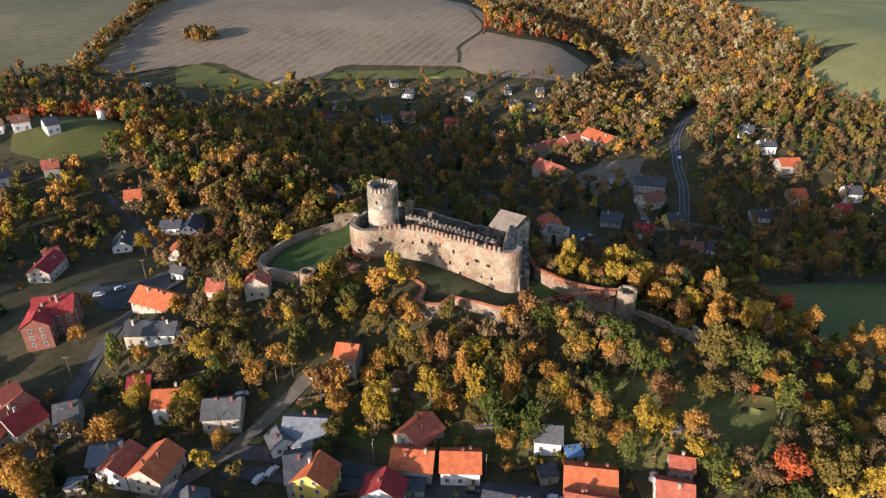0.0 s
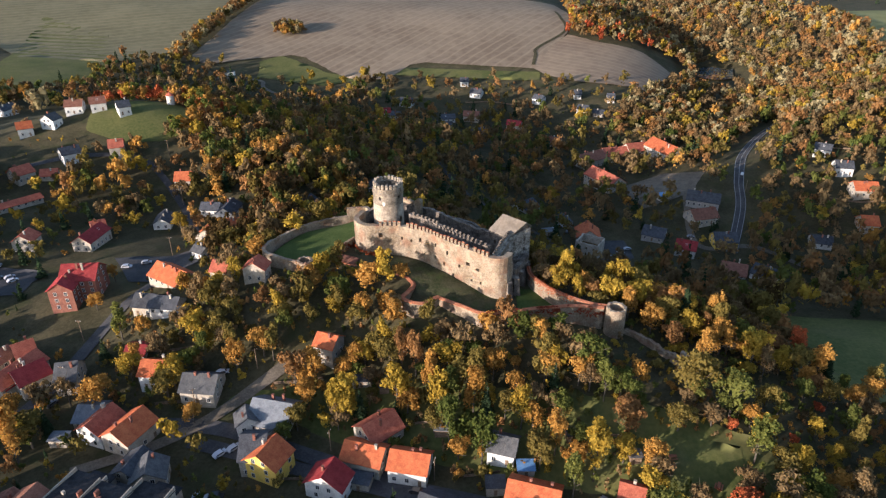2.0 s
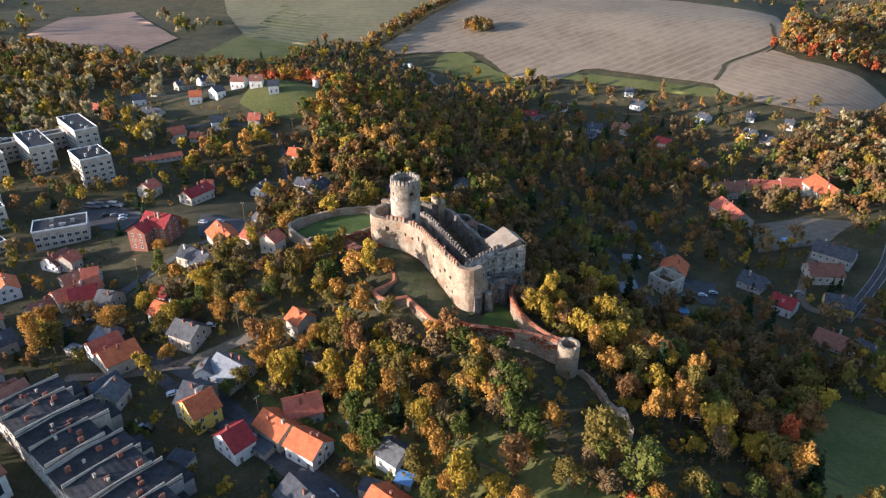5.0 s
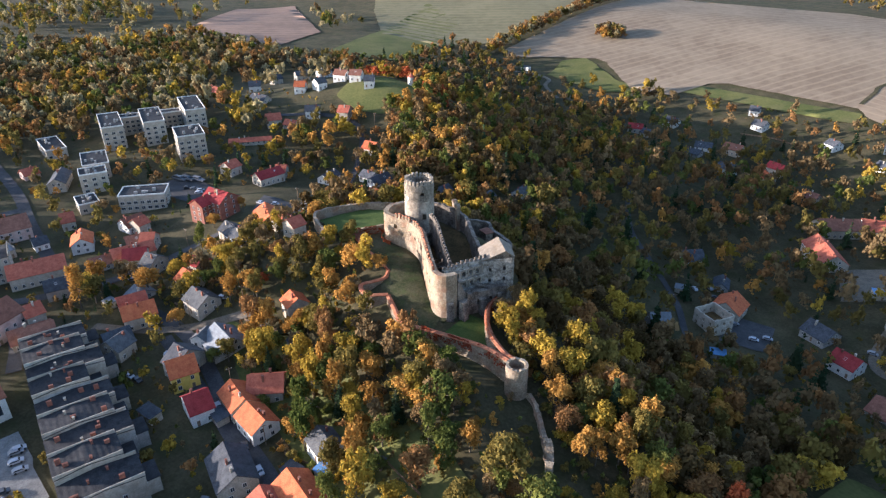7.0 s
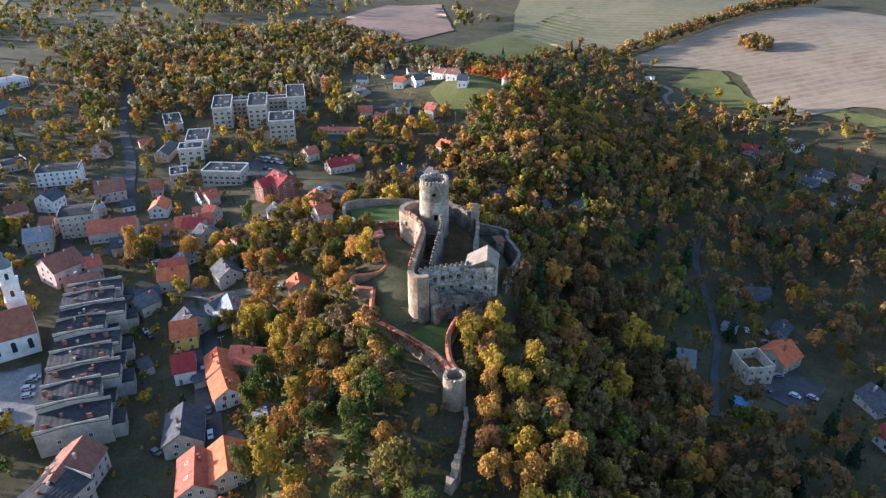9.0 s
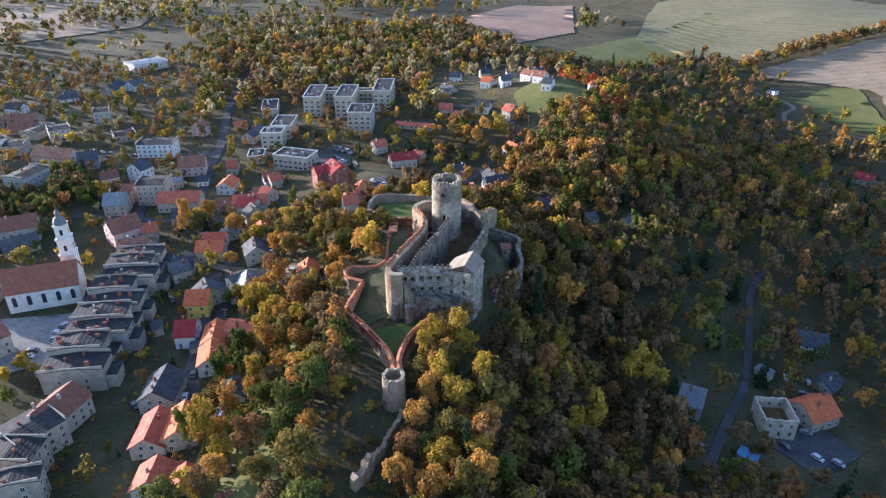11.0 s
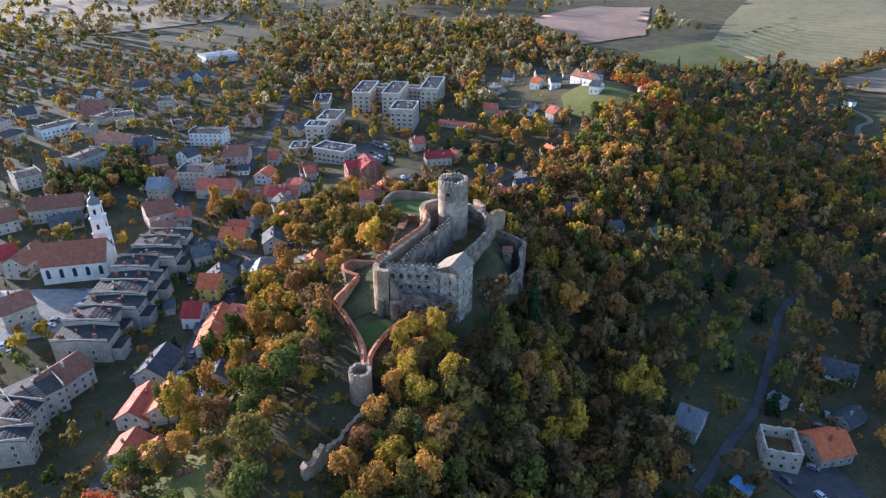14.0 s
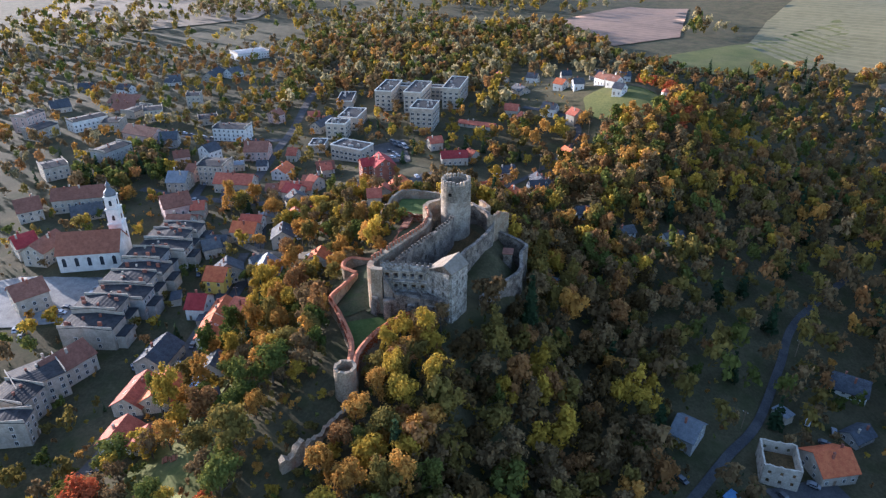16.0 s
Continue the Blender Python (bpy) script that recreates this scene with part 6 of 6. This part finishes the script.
woods("hamlet_gardens", "garden trees round the valley houses", 34, (150, 330, 290, 520), 9.0, lambda x, y: 0.4 + 0 * x, DULL, (0.6, 1.0), 150, "garden trees")
woods("town_fringe", "garden trees and woods on the far side of the town", 35, (-560, -120, -260, 130), 10.0, lambda x, y: np.where(x < -330, 0.75, 0.5), TOWN + GOLD, (0.8, 1.3), 60, "garden trees")
PARK = [(-200, 12), (-224, 53), (-150, 74), (-122, 55), (-135, 29)]
woods("town_park", "dark dense park trees behind the church", 39, (-235, -110, 5, 80), 7.0, lambda x, y: inside(x, y, PARK) * 0.9, (("green", 3), ("olive", 3), ("conifer", 3), ("brown", 2), ("orange", 0.7)), (0.9, 1.35), 130)
woods("undergrowth", "bushes, brambles and tall weeds on the castle hill", 36, (-120, 150, 112, 262), 3.3, lambda x, y: np.where(along(x, y, CREST)[0] < 70, 0.9, 0.3), SLOPE + (("green", 3), ("yellow", 2)), (0.18, 0.46), 30, "undergrowth")
woods("garden_bushes", "hedges and bushes in the gardens of the town", 37, (-330, 135, 20, 330), 6.0, lambda x, y: np.where(along(x, y, CREST)[0] < 48, 0.0, 0.5), TOWN, (0.14, 0.38), 28, "bushes")
woods("valley_bushes", "scrub round the valley houses", 38, (-60, 330, 285, 640), 9.0, lambda x, y: 0.6 + 0 * x, DULL, (0.2, 0.5), 26, "bushes")


# ---- vehicles and small things ----
def car_meshes():
    side = [(-2.1, 0.35), (2.1, 0.35), (2.12, 0.75), (1.2, 0.9), (0.7, 1.42), (-1.2, 1.45), (-1.95, 0.95), (-2.12, 0.8)]
    n = len(side)
    V = [(x * 0.99, y, z) for y in (-0.84, 0.84) for x, z in side]
    F = [tuple(range(n))[::-1], tuple(range(n, 2 * n))] + [(i, (i + 1) % n, n + (i + 1) % n, n + i) for i in range(n)]
    body = mesh_of("body", V, F, "car")
    glass = [(-1.75, 0.96), (1.05, 0.96), (0.66, 1.36), (-1.15, 1.38)]
    V = [(x, y, z) for y in (-0.86, 0.86) for x, z in glass]
    windows = mesh_of("side_glass", V, [(3, 2, 1, 0), (4, 5, 6, 7)], "glass")
    V = [(1.16, -0.7, 0.95), (1.16, 0.7, 0.95), (0.74, 0.62, 1.40), (0.74, -0.62, 1.40)]
    shield = mesh_of("windscreen", V, [(0, 1, 2, 3)], "glass")
    V, F = [], []
    for y in (-0.1, 0.1):
        V += [(0.32 * math.cos(2 * math.pi * i / 12), y, 0.32 * math.sin(2 * math.pi * i / 12)) for i in range(12)]
    F = [tuple(range(12)), tuple(range(23, 11, -1))] + [(i, 12 + i, 12 + (i + 1) % 12, (i + 1) % 12) for i in range(12)]
    return body, windows, shield, mesh_of("wheel", V, F, "tyre")


CAR = car_meshes()


def car(x, y, deg, long=1.0, tall=1.0, label="small parked car on worn asphalt", name="car"):
    root = thing(name, x, y, float(lay(x, y)) + 0.36, deg, label, name, "parked vehicles")
    for nm, me in zip(("body", "side_glass", "windscreen"), CAR):
        ob = under(new(nm, me), root)
        ob.scale = (long, 1 + 0.3 * (long > 1.6), tall)
    for a in (-1.3, 1.3):
        for b in (-0.78, 0.78):
            under(new("wheel", CAR[3]), root).matrix_basis = pose(a * long, b, 0.32)


for x, y, deg in ((-28.6, 77, 80), (-19.4, 70, 82), (-23, 71, 80), (-33, 77, 80), (-3.6, 62, 10), (-8, 58, 12), (-37, 78, 80), (-16, 69, 82), (57, 128.5, 60), (18.6, 110, 30), (42.8, 348.5, 140), (47, 356, 150), (51.8, 349.4, 60), (69, 335, 50), (72.7, 322.7, 20),
                  (66.8, 291, 30), (56, 345, 60), (80, 330, 20), (84, 335, 20), (-134, 217, 20), (-139, 187.5, 15), (-48, 133.7, 60), (-51, 131, 60), (-113.6, 142, 80), (-40.7, 166, 50), (-128, 222, 30), (-49.4, 116, 10), (-45.2, 117, 10), (-62.4, 158.5, 30), (-38, 79, 82),
                  (-258, 52, 60), (-253, 58, 62), (-249, 64, 64), (-243, 74, 66), (-240, 80, 70), (-236, 100, 85), (-235, 106, 85), (20, 125.6, -8), (8, 127.6, -8), (-14, 130.4, -8), (30, 124, -8), (-130, 94.5, 0), (-155, 94.5, 2),
                  (120, 352, 10), (160, 420, 75), (165, 345, 40), (-110, 236, 60), (-190, 203, 60), (-186, 205, 60), (-182, 207, 60), (-178, 204, 60)):
    car(x, y, deg)
for x, y in ((-204, 205), (-201, 208), (-196, 212)):
    car(x, y, 20, 2.4, 1.9, "long white and yellow parked bus", "bus")


def shed(x, y, deg, length, width, tall, roof, wall, label):
    root = thing("garden_shed", x, y, float(height(x, y)), deg, label, "shed", "garden sheds")
    V, F = blocks([(-length / 2, -width / 2, -1.2, length / 2, width / 2, tall)])
    under(new("wall", mesh_of("wall", V, F, wall)), root)
    V, F = blocks([(-length / 2 - 0.3, -width / 2 - 0.3, tall, length / 2 + 0.3, width / 2 + 0.3, tall + 0.14)])
    V = [(a, b, c + (0.5 if b > 0 else 0.02)) for a, b, c in V]
    under(new("roof", mesh_of("roof", V, F, roof)), root)
    V, F = blocks([(-0.45, -0.05, 0, 0.45, 0.05, 1.9)])
    under(new("door", mesh_of("door", V, F, "timber")), root).matrix_basis = pose(0, -width / 2 - 0.03, 0.05)


M["blue"] = surface("blue_sheet_roofing", (0.10, 0.22, 0.42), (0.18, 0.32, 0.52), 0.6, 0.5, 0.1)
for x, y, deg, a, b, h, roof, wall in ((12, 147.6, 5, 5, 3, 2.4, "metal", "timber"), (36.8, 136.5, 10, 4.5, 3.5, 2.4, "blue", "cream"), (-112, 238.2, 20, 3.2, 3, 3.2, "grey_roof", "white"), (65.7, 140.3, 10, 3, 2.4, 2.3, "grey_roof", "timber"), (-85.9, 179.8, 30, 5, 4, 2.6, "grey_roof", "cream"),
                                       (-16.8, 162.1, 10, 6, 2.6, 2.3, "slate", "cream"), (-9, 160.5, 10, 3, 2.6, 2.3, "slate", "timber"), (49, 146, 20, 3.4, 2.4, 2.2, "slate", "timber"), (-75, 172, 60, 4, 3, 2.4, "metal", "timber"), (29, 131, 10, 5, 4, 2.8, "slate", "cream"),
                                       (-100, 128, 10, 5, 3.4, 2.6, "metal", "cream"), (75, 305, 30, 6, 4, 2.6, "blue", "cream"), (40, 340, 20, 6, 4, 2.8, "metal", "cream"), (110, 395, 30, 7, 5, 3, "blue", "cream"), (28, 285, 40, 5, 4, 2.6, "metal", "cream"), (-60, 300, 40, 4, 3, 2.5, "metal", "white"),
                                       (-45, 285, 20, 4, 3, 2.5, "grey_roof", "white"), (-22, 270, 60, 5, 3, 2.4, "metal", "white"), (-276, 606, 5, 9, 5, 3.2, "grey_roof", "white"), (-8, 128, -4, 6, 4, 2.8, "slate", "cream"), (16, 118, 30, 5, 4, 2.6, "metal", "cream"), (-25, 113, 10, 7, 4, 2.8, "slate", "cream")):
    shed(x, y, deg, a, b, h, roof, wall, f"small garden shed with {'blue sheet' if roof == 'blue' else 'grey sheet-metal' if roof == 'metal' else 'dark felt'} roof")


def bench(x, y, deg):
    root = thing("garden_table", x, y, float(lay(x, y)) + 0.2, deg, "red-brown wooden picnic table on orchard grass", "picnic table", "picnic tables")
    for nm, box in (("tabletop", (-1.1, -0.45, 0.72, 1.1, 0.45, 0.78)), ("seat", (-1.1, -1.0, 0.42, 1.1, -0.65, 0.47)), ("seat", (-1.1, 0.65, 0.42, 1.1, 1.0, 0.47)), ("leg", (-0.8, -0.9, -0.3, -0.7, 0.9, 0.42)), ("leg", (0.7, -0.9, -0.3, 0.8, 0.9, 0.42)), ("post", (-0.8, -0.1, 0.42, -0.7, 0.1, 0.72)), ("post", (0.7, -0.1, 0.42, 0.8, 0.1, 0.72))):
        V, F = blocks([box])
        under(new(nm, mesh_of(nm, V, F, "cap")), root)


for x, y, deg in ((75.5, 141, 20), (75, 138.6, 15), (86.4, 134.5, 70)):
    bench(x, y, deg)


def chapel(x, y):
    root = thing("chapel_tower", x, y, float(height(x, y)), 20, "small white lookout tower with a pointed red roof", "tower")
    drum("wall", 0, 0, 2.4, -1.5, 6.0, root, "white", 0.8, 0.0, 16, 0.0, "", 5.5, [(-80, 2, 40, 1.5), (100, 2, 40, 1.5)])
    V = [(2.9 * math.cos(2 * math.pi * i / 16), 2.9 * math.sin(2 * math.pi * i / 16), 5.9) for i in range(16)] + [(0, 0, 8.2)]
    under(new("roof", mesh_of("roof", V, [(i, (i + 1) % 16, 16) for i in range(16)] + [tuple(range(15, -1, -1))], "red")), root)


chapel(-206, 386)


def pole(x, y, tall, deg):
    root = thing("utility_pole", x, y, float(height(x, y)), deg, "slim wooden utility pole with a cross-arm", "utility pole", "utility poles")
    V, F = [], []
    for z, r in ((-1, 0.16), (tall, 0.1)):
        V += [(r * math.cos(math.pi * i / 4), r * math.sin(math.pi * i / 4), z) for i in range(8)]
    F = [(i, (i + 1) % 8, 8 + (i + 1) % 8, 8 + i) for i in range(8)] + [tuple(range(8, 16))]
    under(new("shaft", mesh_of("shaft", V, F, "timber")), root)
    V, F = blocks([(-0.9, -0.06, tall - 0.6, 0.9, 0.06, tall - 0.45)])
    under(new("crossarm", mesh_of("crossarm", V, F, "timber")), root)
    for a in (-0.8, 0, 0.8):
        V, F = blocks([(a - 0.06, -0.06, tall - 0.45, a + 0.06, 0.06, tall - 0.2)])
        under(new("insulator", mesh_of("insulator", V, F, "white")), root)


for x, y, tall, deg in ((-176, 327, 14, 30), (-150, 291, 11, 40), (-122, 232, 9, 20), (-123, 172, 9, 5), (-114, 150, 9, 5), (-66, 146, 8, 40), (-52, 162, 8, 40), (-20, 138.5, 8, 80), (12, 132.5, 8, 80), (40, 118, 8, 70), (158, 400, 9, 80), (176, 455, 9, 70), (45, 322, 8, 40), (10, 362, 8, 40)):
    pole(x, y, tall, deg)


def fence(line, tall=1.2, label="weathered wooden garden fence"):
    """A garden fence: posts and panels between them, following the slope."""
    pts = spline(line, 2.4)
    a0 = pts[0]
    root = thing("garden_fence", a0.x, a0.y, float(height(a0.x, a0.y)), 0, label, "fence", "garden fences")
    zr = float(height(a0.x, a0.y))
    for a, b in zip(pts, pts[1:]):
        za, zb = float(lay(a.x, a.y)) - zr, float(lay(b.x, b.y)) - zr
        ob = under(new("post", PARTS.setdefault("post", mesh_of("post", *blocks([(-0.07, -0.07, -0.5, 0.07, 0.07, 1.35)]), "timber"))), root)
        ob.matrix_basis = pose(a.x - a0.x, a.y - a0.y, za)
        d = (b - a).normalized() * 0.1
        n = Vector((-d.y, d.x)) * 0.3
        p, q = a - a0 + d, b - a0 - d
        V = [(v.x + s * n.x, v.y + s * n.y, z + h) for s in (-1, 1) for v, z in ((p, za), (q, zb)) for h in (0.15, tall)]
        under(new("panel", mesh_of("panel", V, [(0, 2, 3, 1), (5, 7, 6, 4), (1, 3, 7, 5), (0, 1, 5, 4), (2, 6, 7, 3)], "timber")), root)


for line in ([(44, 149), (56, 147), (66, 146)], [(-80, 146), (-70, 148), (-60, 150)], [(-95, 166), (-86, 166), (-76, 167)], [(-8, 146), (4, 150), (18, 150)], [(20, 134), (30, 136)], [(-113, 176), (-110, 192)], [(-45, 158), (-38, 160), (-30, 163)],
             [(195, 465), (215, 458), (238, 452)], [(205, 400), (225, 395), (245, 400)], [(-40, 585), (-15, 590), (5, 585)], [(-30, 126), (-20, 128)], [(52, 128), (54, 118)]):
    fence(line)
